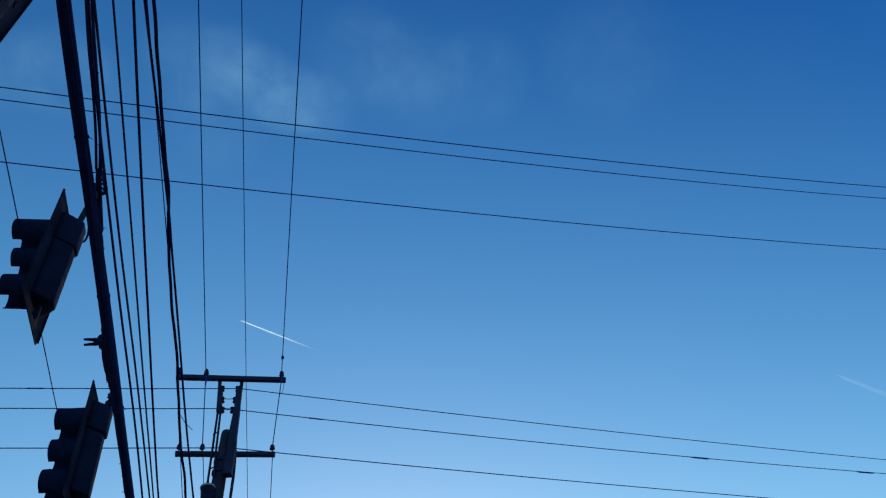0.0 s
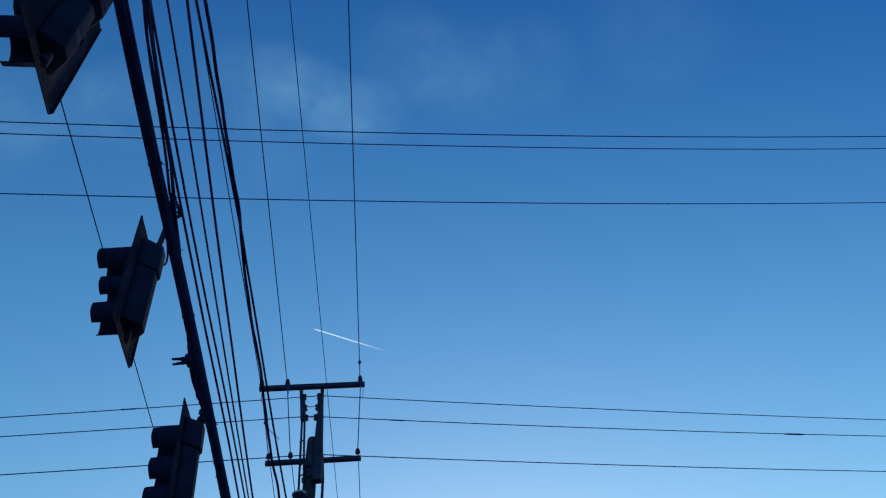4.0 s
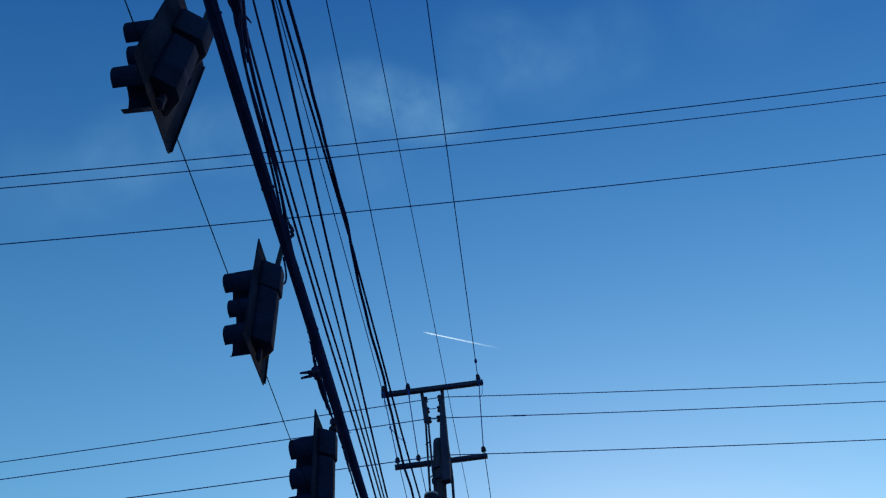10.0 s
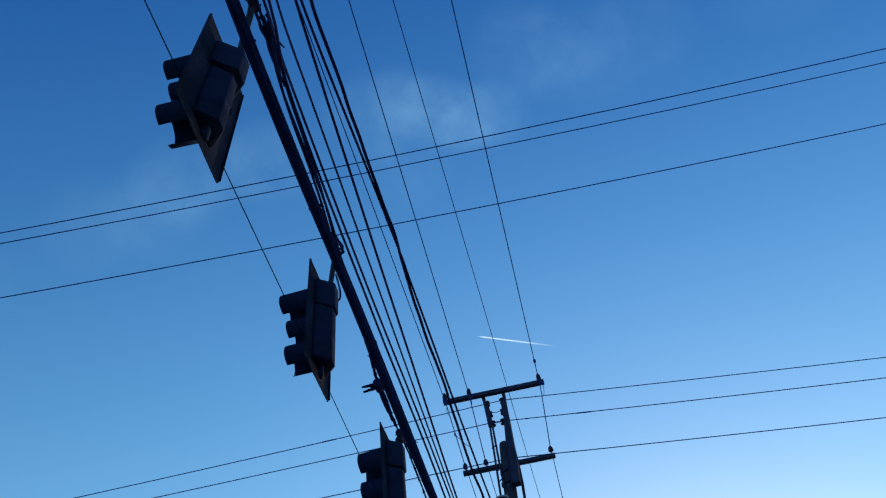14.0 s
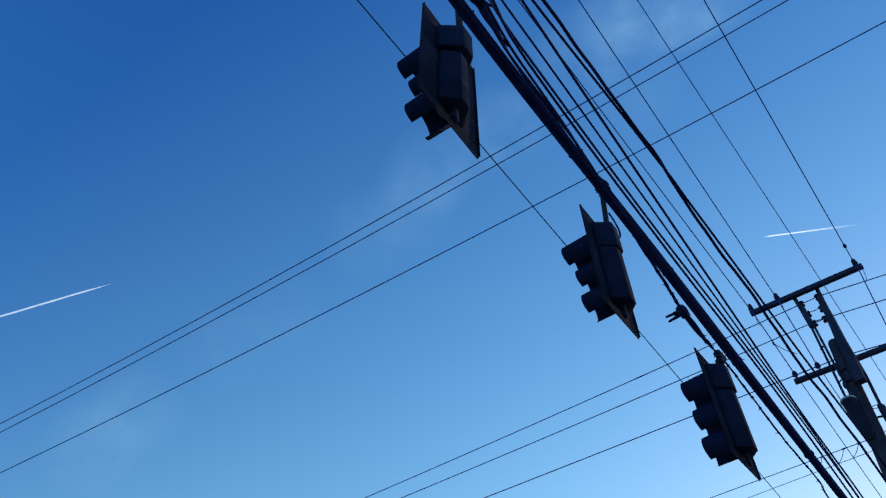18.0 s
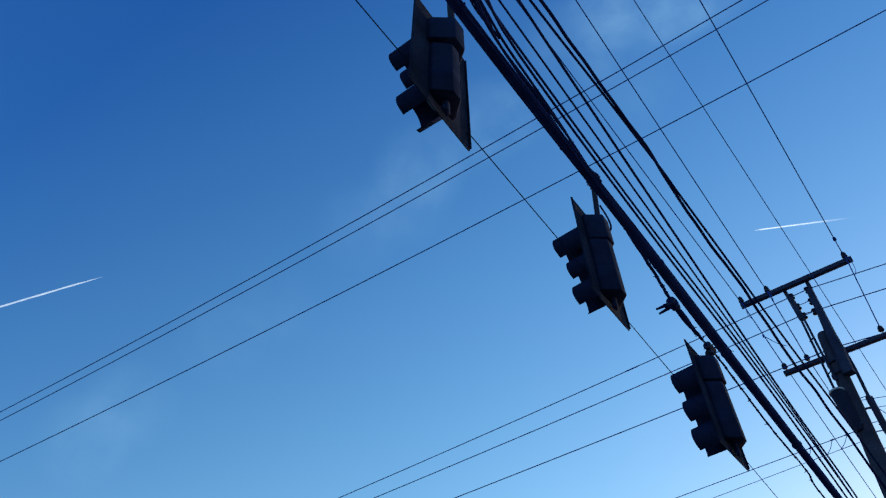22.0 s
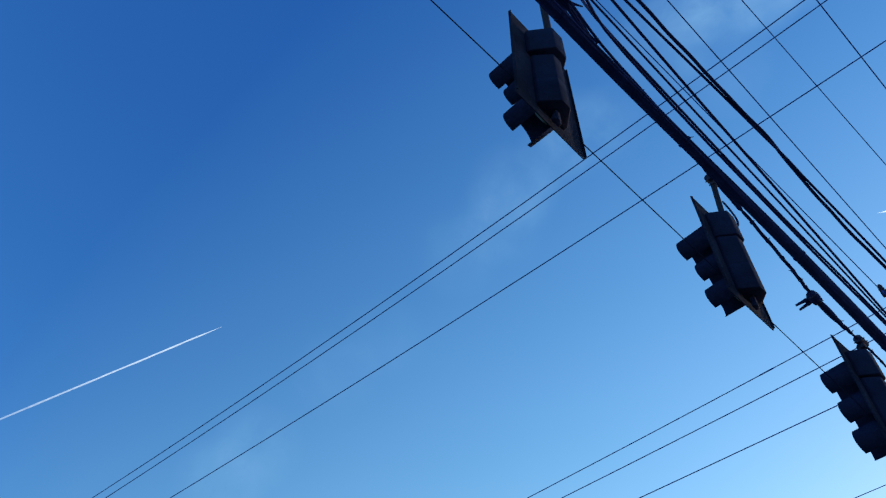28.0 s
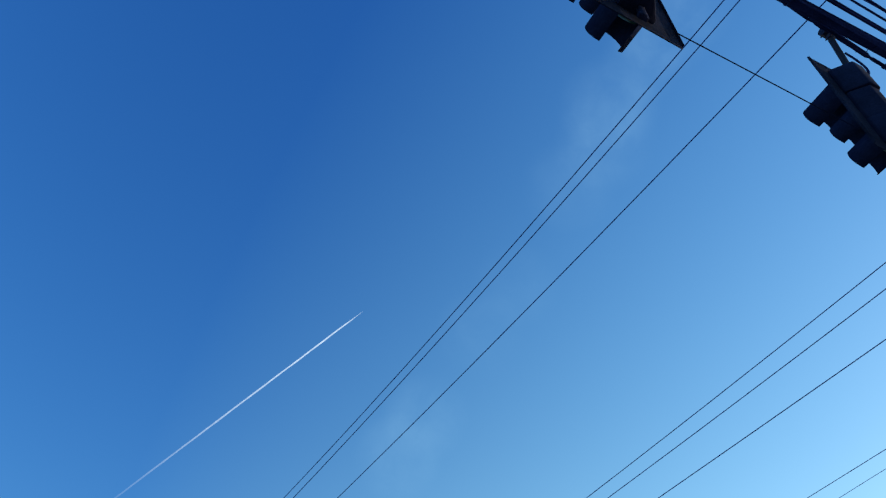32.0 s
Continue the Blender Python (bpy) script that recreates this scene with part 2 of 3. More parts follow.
def thing(name, label, category, m=Matrix.Identity(4), group="", kind=""):
    ob = new(name)
    ob.empty_display_size = 0.1
    ob.matrix_world = m
    return tagged(ob, label, category, group, kind)


def part(name, bm, mat, parent, label="", m=None):
    ob = new(name, mesh_of(name, bm, mat))
    ob.parent = parent
    if m is not None:
        ob.matrix_basis = m
    return tagged(ob, label)


def solo(name, bm, mat, label, category, m=Matrix.Identity(4), group="", kind=""):
    ob = new(name, mesh_of(name, bm, mat))
    ob.matrix_world = m
    return tagged(ob, label, category, group, kind)


def box(bm, size, at=(0, 0, 0), bevel=0.0, turn=None):
    """A box with softened edges."""
    r = bmesh.ops.create_cube(bm, size=1.0)
    vs = r["verts"]
    bmesh.ops.scale(bm, vec=size, verts=vs)
    if bevel > 0:
        es = list({e for v in vs for e in v.link_edges})
        g = bmesh.ops.bevel(bm, geom=es, offset=bevel, segments=2, affect="EDGES", profile=0.5)
        vs = list({v for fc in g["faces"] for v in fc.verts} | {v for v in vs if v.is_valid})
    if turn is not None:
        bmesh.ops.transform(bm, matrix=turn.to_4x4(), verts=vs)
    bmesh.ops.translate(bm, vec=at, verts=vs)
    return vs


def frames_along(pts):
    """For each point of a line, two directions across it."""
    out, side = [], None
    for i, p in enumerate(pts):
        d = (pts[min(i + 1, len(pts) - 1)] - pts[max(i - 1, 0)]).normalized()
        if side is None:
            side = d.cross(UP if abs(d.z) < 0.9 else Vector((1, 0, 0))).normalized()
        side = (side - d * side.dot(d)).normalized()
        out.append((side, d.cross(side)))
    return out


def tube(bm, pts, radius, sides=8, caps=True):
    """A round bar along points; radius is one number or one a point."""
    pts = [Vector(p) for p in pts]
    rad = radius if isinstance(radius, (list, tuple)) else [radius] * len(pts)
    rings = []
    for p, r, (a, b) in zip(pts, rad, frames_along(pts)):
        rings.append([bm.verts.new(p + (a * math.cos(k * math.tau / sides) + b * math.sin(k * math.tau / sides)) * r) for k in range(sides)])
    for q, s in zip(rings, rings[1:]):
        for k in range(sides):
            bm.faces.new((q[k], q[(k + 1) % sides], s[(k + 1) % sides], s[k]))
    if caps:
        bm.faces.new(rings[0][::-1])
        bm.faces.new(rings[-1])
    return rings


def lathe(bm, profile, sides=16, m=None):
    """Turned shape round z from (radius, height) pairs."""
    rings = []
    for r, z in profile:
        rings.append([bm.verts.new(Vector((math.cos(k * math.tau / sides) * r, math.sin(k * math.tau / sides) * r, z))) for k in range(sides)])
    for q, s in zip(rings, rings[1:]):
        for k in range(sides):
            bm.faces.new((q[k], q[(k + 1) % sides], s[(k + 1) % sides], s[k]))
    bm.faces.new(rings[0][::-1])
    bm.faces.new(rings[-1])
    if m is not None:
        bmesh.ops.transform(bm, matrix=m, verts=[v for r in rings for v in r])


def hang(a, b, sag, before=0.0, beyond=0.0, n=24):
    """Points of a wire from a to b with its sag in the middle, drawn out past either end by parts of its length."""
    a, b = Vector(a), Vector(b)
    out = []
    for i in range(n + 1):
        u = -before + (1 + before + beyond) * i / n
        p = a.lerp(b, 0) + (b - a) * u
        p.z -= 4 * sag * u * (1 - u)
        out.append(p)
    return out


def soft_line(points, n=8):
    """Smooth points through the given ones."""
    pts = [Vector(q) for q in points]
    pts = [pts[0] * 2 - pts[1]] + pts + [pts[-1] * 2 - pts[-2]]
    out = []
    for a, b, c, d in zip(pts, pts[1:], pts[2:], pts[3:]):
        for k in range(n):
            t = k / n
            out.append(0.5 * (2 * b + (c - a) * t + (2 * a - 5 * b + 4 * c - d) * t * t + (3 * b - a - 3 * c + d) * t ** 3))
    out.append(pts[-2])
    return out


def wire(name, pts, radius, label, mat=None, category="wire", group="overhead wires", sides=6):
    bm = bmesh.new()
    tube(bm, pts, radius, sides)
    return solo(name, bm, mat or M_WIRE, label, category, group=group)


# ---- ground ----
ALONG = heading(38.3)            # the way of the street under the cables
ACROSS = Vector((ALONG.y, -ALONG.x, 0))
STREET = Matrix(((ACROSS.x, ALONG.x, 0, 0), (ACROSS.y, ALONG.y, 0, 0), (0, 0, 1, 0), (0, 0, 0, 1)))


def slab(name, x0, x1, y0, y1, z0, z1, mat, label, category):
    bm = bmesh.new()
    box(bm, (x1 - x0, y1 - y0, z1 - z0), ((x0 + x1) / 2, (y0 + y1) / 2, (z0 + z1) / 2), 0.01)
    return solo(name, bm, mat, label, category, STREET, kind="structure")


bm = bmesh.new()
bmesh.ops.create_grid(bm, x_segments=4, y_segments=4, size=3000)
solo("ground", bm, M_EARTH, "bare dry ground reaching to the horizon", "ground", Matrix.Translation((0, 0, -0.16)), kind="structure")
slab("road", -13.0, -1.9, -60, 80, -0.15, -0.12, M_ASPHALT, "worn grey asphalt road under the signals", "road")
slab("pavement", -1.9, 2.6, -60, 80, -0.15, 0.0, M_PAVING, "plain concrete pavement beside the road", "pavement")


# ---- traffic signals ----
def rounded_plate(bm, w, h, r, thick, n=6):
    """A sheet of metal with rounded corners, standing on z = 0, its face towards +y."""
    ring = []
    for cx, cz, a0 in ((w / 2 - r, r, -90), (w / 2 - r, h - r, 0), (-w / 2 + r, h - r, 90), (-w / 2 + r, r, 180)):
        for k in range(n + 1):
            a = radians(a0 + 90 * k / n)
            ring.append((cx + r * math.cos(a), cz + r * math.sin(a)))
    front = [bm.verts.new((x, thick / 2, z)) for x, z in ring]
    back = [bm.verts.new((x, -thick / 2, z)) for x, z in ring]
    bm.faces.new(front[::-1])
    bm.faces.new(back)
    for k in range(len(ring)):
        j = (k + 1) % len(ring)
        bm.faces.new((front[k], front[j], back[j], back[k]))


def visor(bm, r, length, gap=60.0, thick=0.004, sides=28):
    """A tunnel visor along +y, open underneath over gap degrees, its lower lips cut back towards the mouth."""
    a0, a1 = radians(-90 + gap / 2), radians(270 - gap / 2)
    rows = []
    for k in range(sides + 1):
        a = a0 + (a1 - a0) * k / sides
        low = max(0.0, -math.sin(a))
        reach = length * (1 - 0.08 * low ** 2)
        c, s = math.cos(a), math.sin(a)
        rows.append([bm.verts.new((c * q, y, s * q)) for q, y in ((r, 0), (r * 0.97, reach), (r * 0.97 - thick, reach), (r - thick, 0))])
    for p, q in zip(rows, rows[1:]):
        for i in range(4):
            j = (i + 1) % 4
            bm.faces.new((p[i], p[j], q[j], q[i]))
    bm.faces.new(rows[0][::-1])
    bm.faces.new(rows[-1])


def tapered_box(bm, a, c, d, z0, z1, bevel):
    """A housing section that narrows from half-width a at the backplate to c at its back, d behind it."""
    ring = [(-a, -0.002), (-a, -0.03), (-c, -d), (c, -d), (a, -0.03), (a, -0.002)]
    low = [bm.verts.new((x, y, z0)) for x, y in ring]
    top = [bm.verts.new((x, y, z1)) for x, y in ring]
    faces = [bm.faces.new(low[::-1]), bm.faces.new(top)]
    for k in range(6):
        j = (k + 1) % 6
        faces.append(bm.faces.new((low[k], low[j], top[j], top[k])))
    edges = list({e for f in faces for e in f.edges})
    bmesh.ops.recalc_face_normals(bm, faces=faces)
    bmesh.ops.bevel(bm, geom=edges, offset=bevel, segments=2, affect="EDGES", profile=0.5)


LONG_TOP = ((1.02, 0.178, 0.155, 0.165, 0.335), (0.65, 0.188, 0.14, 0.14, 0.25), (0.30, 0.162, 0.14, 0.145, 0.24))
ALIKE = ((1.035, 0.165, 0.155, 0.162, 0.305), (0.65, 0.2, 0.14, 0.158, 0.275), (0.30, 0.155, 0.14, 0.158, 0.275))
OVERHEAD = ((1.02, 0.178, 0.155, 0.165, 0.33), (0.63, 0.188, 0.14, 0.14, 0.225), (0.288, 0.162, 0.14, 0.145, 0.235))


def traffic_signal(m, scale, hanger, label, heads, lean=0.15, back=0.0, slim=1.0, feed=0.0):
    """A three-lamp signal; its base point lies at the foot of the backplate, the lamps look along +y."""
    s = thing("traffic_signal", label, "traffic light", m @ Matrix.Scale(scale, 4), "signals along the span")
    w, h = 0.648, 1.355
    bm = bmesh.new()
    rounded_plate(bm, w, h, 0.028, 0.006)
    # folded rim of the sheet
    for x in (-w / 2 + 0.004, w / 2 - 0.004):
        box(bm, (0.006, 0.018, h - 0.06), (x, -0.009, h / 2), 0.001)
    part("backplate", bm, M_PLATE, s, "thin dark weathered metal backplate")
    # for each lamp: centre height, half height of its section, depth, lamp radius, visor length
    for i, (z, half, deep, r, reach) in enumerate(heads):
        bm = bmesh.new()
        if i == 0:
            tapered_box(bm, 0.165, 0.058, 0.172, z - half + 0.002, z + half, 0.008)
        else:
            tapered_box(bm, 0.152 * slim, 0.048 * slim, 0.152 * slim, z - half, z + half, 0.005)
        part("housing_section", bm, M_HOUSING, s)
        bm = bmesh.new()
        lathe(bm, [(r + 0.008, 0.0), (r + 0.008, 0.022), (r - 0.005, 0.03)], 28, Matrix.Translation((0, 0.003, z)) @ pose(0, 0, 0, -90, 0, 0))
        part("lamp_ring", bm, M_HOUSING, s)
        bm = bmesh.new()
        lathe(bm, [(r - 0.01, 0.0), (r - 0.016, 0.02), (r * 0.7, 0.04), (r * 0.35, 0.05), (0.005, 0.054)], 24, Matrix.Translation((0, 0.03, z)) @ pose(0, 0, 0, -90, 0, 0))
        part("lens", bm, (M_RED, M_AMBER, M_GREEN)[i], s, ("unlit dark red lens", "unlit dark amber lens", "unlit dark green lens")[i])
        bm = bmesh.new()
        visor(bm, r, reach)
        part("visor", bm, M_VISOR, s, m=Matrix.Translation((0, 0.02, z)))
    if back:
        bm = bmesh.new()
        box(bm, (0.02, 0.007, 0.07), (0.235, -0.007, 0.86), 0.002)
        part("slot", bm, M_VISOR, s, "narrow dark slot in the backplate")
    top = 1.2
    bm = bmesh.new()
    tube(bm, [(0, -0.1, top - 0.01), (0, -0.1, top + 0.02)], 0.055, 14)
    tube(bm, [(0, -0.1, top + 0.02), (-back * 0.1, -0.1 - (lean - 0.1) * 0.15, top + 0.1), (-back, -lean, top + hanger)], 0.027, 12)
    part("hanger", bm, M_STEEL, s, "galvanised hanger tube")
    bm = bmesh.new()
    tube(bm, [(-0.07 - back, -lean, top + hanger), (0.07 - back, -lean, top + hanger)], 0.045, 12)
    box(bm, (0.07, 0.045, 0.08), (-back, -lean, top + hanger - 0.05), 0.006)
    for k in (-0.03, 0.03):
        tube(bm, [(k - back, 0.055 - lean, top + hanger), (k - back, -0.055 - lean, top + hanger)], 0.007, 6)
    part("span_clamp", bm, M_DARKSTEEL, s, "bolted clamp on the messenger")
    low = heads[2][0] - heads[2][1] + 0.002
    bm = bmesh.new()
    box(bm, (0.044, 0.04, low - 0.012), (0, -0.045, low / 2 + 0.006), 0.01)
    box(bm, (0.07, 0.03, 0.04), (0, -0.04, 0.03), 0.006)
    part("tether_fitting", bm, M_HOUSING, s, "cast fitting that grips the lower tether wire")
    if feed:
        bm = bmesh.new()
        pts = [(0.02, -0.15, top + feed), (0.075, -0.165, top + feed * 0.55), (0.115, -0.17, top + 0.03), (0.125, -0.155, top - 0.05), (0.10, -0.11, top - 0.09)]
        tube(bm, soft_line(pts, 5), 0.010, 8)
        part("feed_cable", bm, M_CABLE, s, "black looped feed cable")
    return s


def standing(x, y, z, yaw):
    """A pose whose +x points along the compass heading yaw and whose +y lies to its left."""
    return Matrix.Translation((x, y, z)) @ pose(0, 0, 0, 0, 0, 90 - yaw)


PLATE_FOOT = 5.908
for x, y, yaw, k, tie, lean, back, slim, heads, feed, label in (
        (-0.153, 2.099, 36.0, 1.062, 7.90, 0.20, 0.17, 0.86, OVERHEAD, 0.0, "black three-lamp traffic signal on a long tube, almost overhead"),
        (1.257, 3.944, 38.3, 0.957, 7.65, 0.15, 0.0, 1.0, LONG_TOP, 0.24, "black three-lamp traffic signal hung midway along the span"),
        (2.769, 5.914, 40.0, 1.02, 7.27, 0.15, 0.0, 1.0, ALIKE, 0.0, "black three-lamp traffic signal hung close under the messenger cable")):
    d = heading(yaw)
    foot = PLATE_FOOT + 0.67 * (1 - k)
    body_top = foot + k * 1.2
    traffic_signal(standing(x + d.x * 0.317, y + d.y * 0.317, foot, yaw), k, (tie - body_top) / k, label, heads, lean, back, slim, feed)

# ---- messenger that carries the signals, and the trunk cable beside it ----
SPAN_DIR = heading(38.4)
SPAN_SIDE = SPAN_DIR.cross(UP).normalized()
near_post, far_post = Vector((-5.6, -5.1, 0)), Vector((9.6, 14.4, 0))


def span_post(at, label):
    p = thing("span_post", label, "post", Matrix.Translation((at.x, at.y, 0)), "posts of the signal span")
    bm = bmesh.new()
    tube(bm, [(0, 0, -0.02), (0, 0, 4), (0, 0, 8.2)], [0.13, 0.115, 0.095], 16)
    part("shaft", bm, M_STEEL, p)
    bm = bmesh.new()
    box(bm, (0.42, 0.42, 0.03), (0, 0, 0.015), 0.004)
    part("base_plate", bm, M_STEEL, p)


span_post(near_post, "galvanised steel post at the near end of the span")
span_post(far_post, "galvanised steel post at the far end of the span")

rng = random.Random(3)

# trunk cable: a thick black sheath of lashed cables, slung lower and nearer the kerb than the signals
trunk = thing("trunk_cable", "thick black telephone trunk cable of lashed strands", "cable", group="telephone cables")
run = soft_line([(-6.596, -6.403, 8.53), (-3.597, -2.803, 7.441), (-0.789, 0.619, 6.494), (0.472, 2.179, 6.216), (1.753, 3.715, 5.98), (2.999, 5.276, 5.881), (4.865, 7.626, 5.81), (6.725, 9.979, 5.802), (9.593, 13.605, 6.061), (13.21, 18.193, 6.749)], 14)
bm = bmesh.new()
tube(bm, run, [0.041 - 0.006 * min(1.0, max(0.0, (p.y - 3) / 5)) + 0.002 * noise.noise(p * 2.0) for p in run], 16)
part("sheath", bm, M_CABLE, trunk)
for k in range(4):
    bm = bmesh.new()
    line = []
    for i, p in enumerate(run):
        a = k * math.tau / 4 + 0.6 * math.sin(i * 0.11 + k) + 0.4 * noise.noise(p * 0.7 + Vector((k * 9, 0, 0)))
        line.append(p + (SPAN_SIDE * math.cos(a) + UP * math.sin(a)) * (0.038 - 0.006 * min(1.0, max(0.0, (p.y - 3) / 5))))
    tube(bm, line, 0.0075, 7)
    part("strand", bm, M_CABLE, trunk)
for i in range(20, len(run) - 20, 9):
    bm = bmesh.new()
    p = run[i]
    a = rng.uniform(0, math.tau)
    e = SPAN_SIDE * math.cos(a) + UP * math.sin(a)
    d = (run[i + 1] - run[i]).normalized()
    tube(bm, [p - d * 0.005, p + d * 0.005], 0.0485, 12)
    tube(bm, [p + e * 0.046, p + e * rng.uniform(0.054, 0.066) + d * 0.015], 0.003, 5)
    part("cable_tie", bm, M_CABLE, trunk)

# messenger with the control cable lashed to it
control = thing("messenger_cable", "black messenger and control cable from which the signals hang", "cable")
nodes = [(-5.588, -5.11, 8.087), (-2.867, -1.726, 7.943), (0.075, 2.037, 7.851), (0.257, 2.177, 7.833), (0.596, 2.724, 7.785), (1.183, 3.499, 7.714), (1.588, 4.077, 7.62), (1.863, 4.458, 7.566),
         (2.313, 5.059, 7.365), (2.53, 5.38, 7.31), (2.80, 5.70, 7.27), (3.02, 5.98, 7.27), (3.275, 6.293, 7.30), (3.740, 6.918, 7.33), (4.353, 7.733, 7.37), (5.074, 8.632, 7.40), (5.71, 9.51, 7.42), (9.6, 14.4, 7.75)]
run = soft_line(nodes, 10)
for k in (0, 1, 2):
    bm = bmesh.new()
    line = []
    for i, p in enumerate(run):
        near = p.y < 4.45
        a = i * (0.10 if near else 0.5) + k * math.tau / 3 + 0.8 * noise.noise(p * 0.8 + Vector((k * 5, 0, 0)))
        spread = (0.024 if p.y < 3.9 else 0.013) + 0.008 * noise.noise(p * 1.3 + Vector((k * 3, 4, 0))) if near else (0.0105 if p.y < 5.9 else 0.007)
        line.append(p + (SPAN_SIDE * math.cos(a) + UP * math.sin(a) * 0.8) * spread + UP * 0.008 * noise.noise(p * 3 + Vector((k, 0, 0))))
    tube(bm, line, [0.0125 if p.y < 4.45 else 0.0082 if p.y < 5.9 else 0.006 for p in run], 7)
    part("strand", bm, M_CABLE, control)
# small round splice closure with two capped stubs, and the thicker tail from it to the next clamp
hub = Vector((2.545, 5.40, 7.30))
bm = bmesh.new()
lathe(bm, [(0.018, -0.085), (0.034, -0.07), (0.052, -0.05), (0.058, -0.012), (0.054, 0.03), (0.044, 0.055), (0.03, 0.075), (0.016, 0.09)], 14,
      Matrix.Translation(hub) @ SPAN_DIR.to_track_quat("Z", "Y").to_matrix().to_4x4())
closure = part("splice_closure", bm, M_CABLE, control, "lumpy black splice closure")
for w in (-0.055, 0.062):
    bm = bmesh.new()
    q = hub + SPAN_DIR * w
    tube(bm, [q - SPAN_DIR * 0.008, q + SPAN_DIR * 0.008], 0.05, 12)
    part("closure_band", bm, M_DARKSTEEL, closure)
for k in (-1, 1):
    bm = bmesh.new()
    tip = hub - SPAN_SIDE * 0.185 + UP * (0.005 - 0.012 * k) + SPAN_DIR * (0.012 + 0.028 * k)
    tube(bm, [hub - SPAN_SIDE * 0.03 + SPAN_DIR * 0.014 * k, hub.lerp(tip, 0.45) + SPAN_DIR * 0.01 * k, hub.lerp(tip, 0.55) + SPAN_DIR * 0.01 * k, tip], [0.024, 0.023, 0.017, 0.012], 8)
    part("stub", bm, M_CABLE, closure, "short capped cable stub")
bm = bmesh.new()
tube(bm, soft_line([hub + SPAN_DIR * 0.06, (2.63, 5.50, 7.285), (2.72, 5.61, 7.265), (2.80, 5.71, 7.25), (2.87, 5.80, 7.235)], 5), [0.018 + 0.017 * math.sin(math.pi * min(1.0, k / 16)) ** 0.7 for k in range(21)], 10)
part("cable_tail", bm, M_CABLE, control, "thick taped cable tail running into the clamp")
for i in [*range(24, 68, 7), *range(68, len(run) - 8, 3)]:
    bm = bmesh.new()
    p = run[i] + (run[i + 1] - run[i]) * rng.random()
    d = (run[i + 1] - run[i]).normalized()
    e = (SPAN_SIDE * rng.uniform(-1, 1) + UP * rng.uniform(-1, 1)).normalized()
    if p.y > 4.45:
        tube(bm, [p - d * 0.014, p + d * 0.014], 0.0155 if p.y > 5.9 else 0.02, 8)
    tube(bm, [p, p + e * rng.uniform(0.028, 0.045)], 0.004, 5)
    part("cable_tie", bm, M_CABLE, control)
# slack loops lashed on beside one of the signals, and a cut end
c0 = Vector((1.545, 4.02, 7.655))
for k in range(5):
    bm = bmesh.new()
    size, turn0 = 0.15 - 0.018 * k, 0.5 * k
    q = c0 + SPAN_DIR * (0.02 * (k % 3) - 0.03) + SPAN_SIDE * (0.012 + 0.006 * k)
    ring = [q + SPAN_DIR * math.cos(a) * size + SPAN_SIDE * (0.022 * math.sin(a + turn0) + 0.006 * math.cos(a * 2 + k)) + UP * math.sin(a + turn0) * 0.035 for a in [math.tau * n / 24 for n in range(25)]]
    tube(bm, ring, 0.0075, 6)
    part("slack_loop", bm, M_CABLE, control)
q = Vector((0.455, 2.356, 7.90))
bm = bmesh.new()
tube(bm, [q - SPAN_DIR * 0.32 - SPAN_SIDE * 0.09 - UP * 0.03, q - SPAN_DIR * 0.18 - SPAN_SIDE * 0.07, q - SPAN_DIR * 0.08 - SPAN_SIDE * 0.04, q], [0.012, 0.017, 0.013, 0.006], 7)
part("cut_end", bm, M_CABLE, control)
for k in range(4):
    bm = bmesh.new()
    a = Vector((0.228, 2.2, 7.90)) + SPAN_SIDE * (0.02 * k - 0.03) + UP * 0.015 * (k % 2)
    b = Vector((0.228, 2.2, 7.89)).lerp(Vector((0.582, 2.735, 7.837)), 0.55 + 0.12 * k) + SPAN_SIDE * 0.012 * (k - 1.5)
    tube(bm, soft_line([a - SPAN_DIR * 0.05, a + SPAN_DIR * 0.06 + SPAN_SIDE * 0.012 * (k - 2), a.lerp(b, 0.55) + SPAN_SIDE * 0.02 * (1 - k % 2 * 2), b], 5), 0.0095, 6)
    part("loose_strand", bm, M_CABLE, control)

wire("tether_wire", hang((-0.503, 1.683, 6.129), (2.326, 5.386, 6.222), 0.0, 2.5, 2.4), 0.0043, "thin dark steel tether wire through the feet of the signals", M_TETHER, "tether wire")


# ---- overhead wires ----
for pin, far, label in (
        ((6.712, 11.124, 13.48), (-15.589, -15.853, 15.58), "bare dark line wire to the end pin of the upper crossarm"),
        ((7.199, 10.783, 13.516), (-14.357, -16.745, 15.093), "bare dark line wire to the second pin of the upper crossarm"),
        ((8.561, 9.792, 13.515), (-13.106, -17.673, 14.862), "bare dark line wire to the outer pin of the upper crossarm")):
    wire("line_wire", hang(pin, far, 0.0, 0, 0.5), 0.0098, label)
wire("line_wire", hang((18.684, 23.235, 11.21), (-3.462, -3.855, 11.029), 0.0, 0.5, 0.8), 0.006, "thin pale line wire running free between the poles")

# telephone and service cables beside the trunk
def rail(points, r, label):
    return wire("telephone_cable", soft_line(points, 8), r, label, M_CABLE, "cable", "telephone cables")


rail([(-6.637, -6.171, 8.454), (-0.605, 0.473, 6.409), (0.557, 2.11, 6.309), (1.79, 3.685, 6.229), (3.062, 5.228, 6.042), (4.892, 7.607, 5.907), (7.275, 10.823, 5.838), (13.042, 18.567, 6.446)], 0.0095, "black telephone cable close beside the trunk cable")
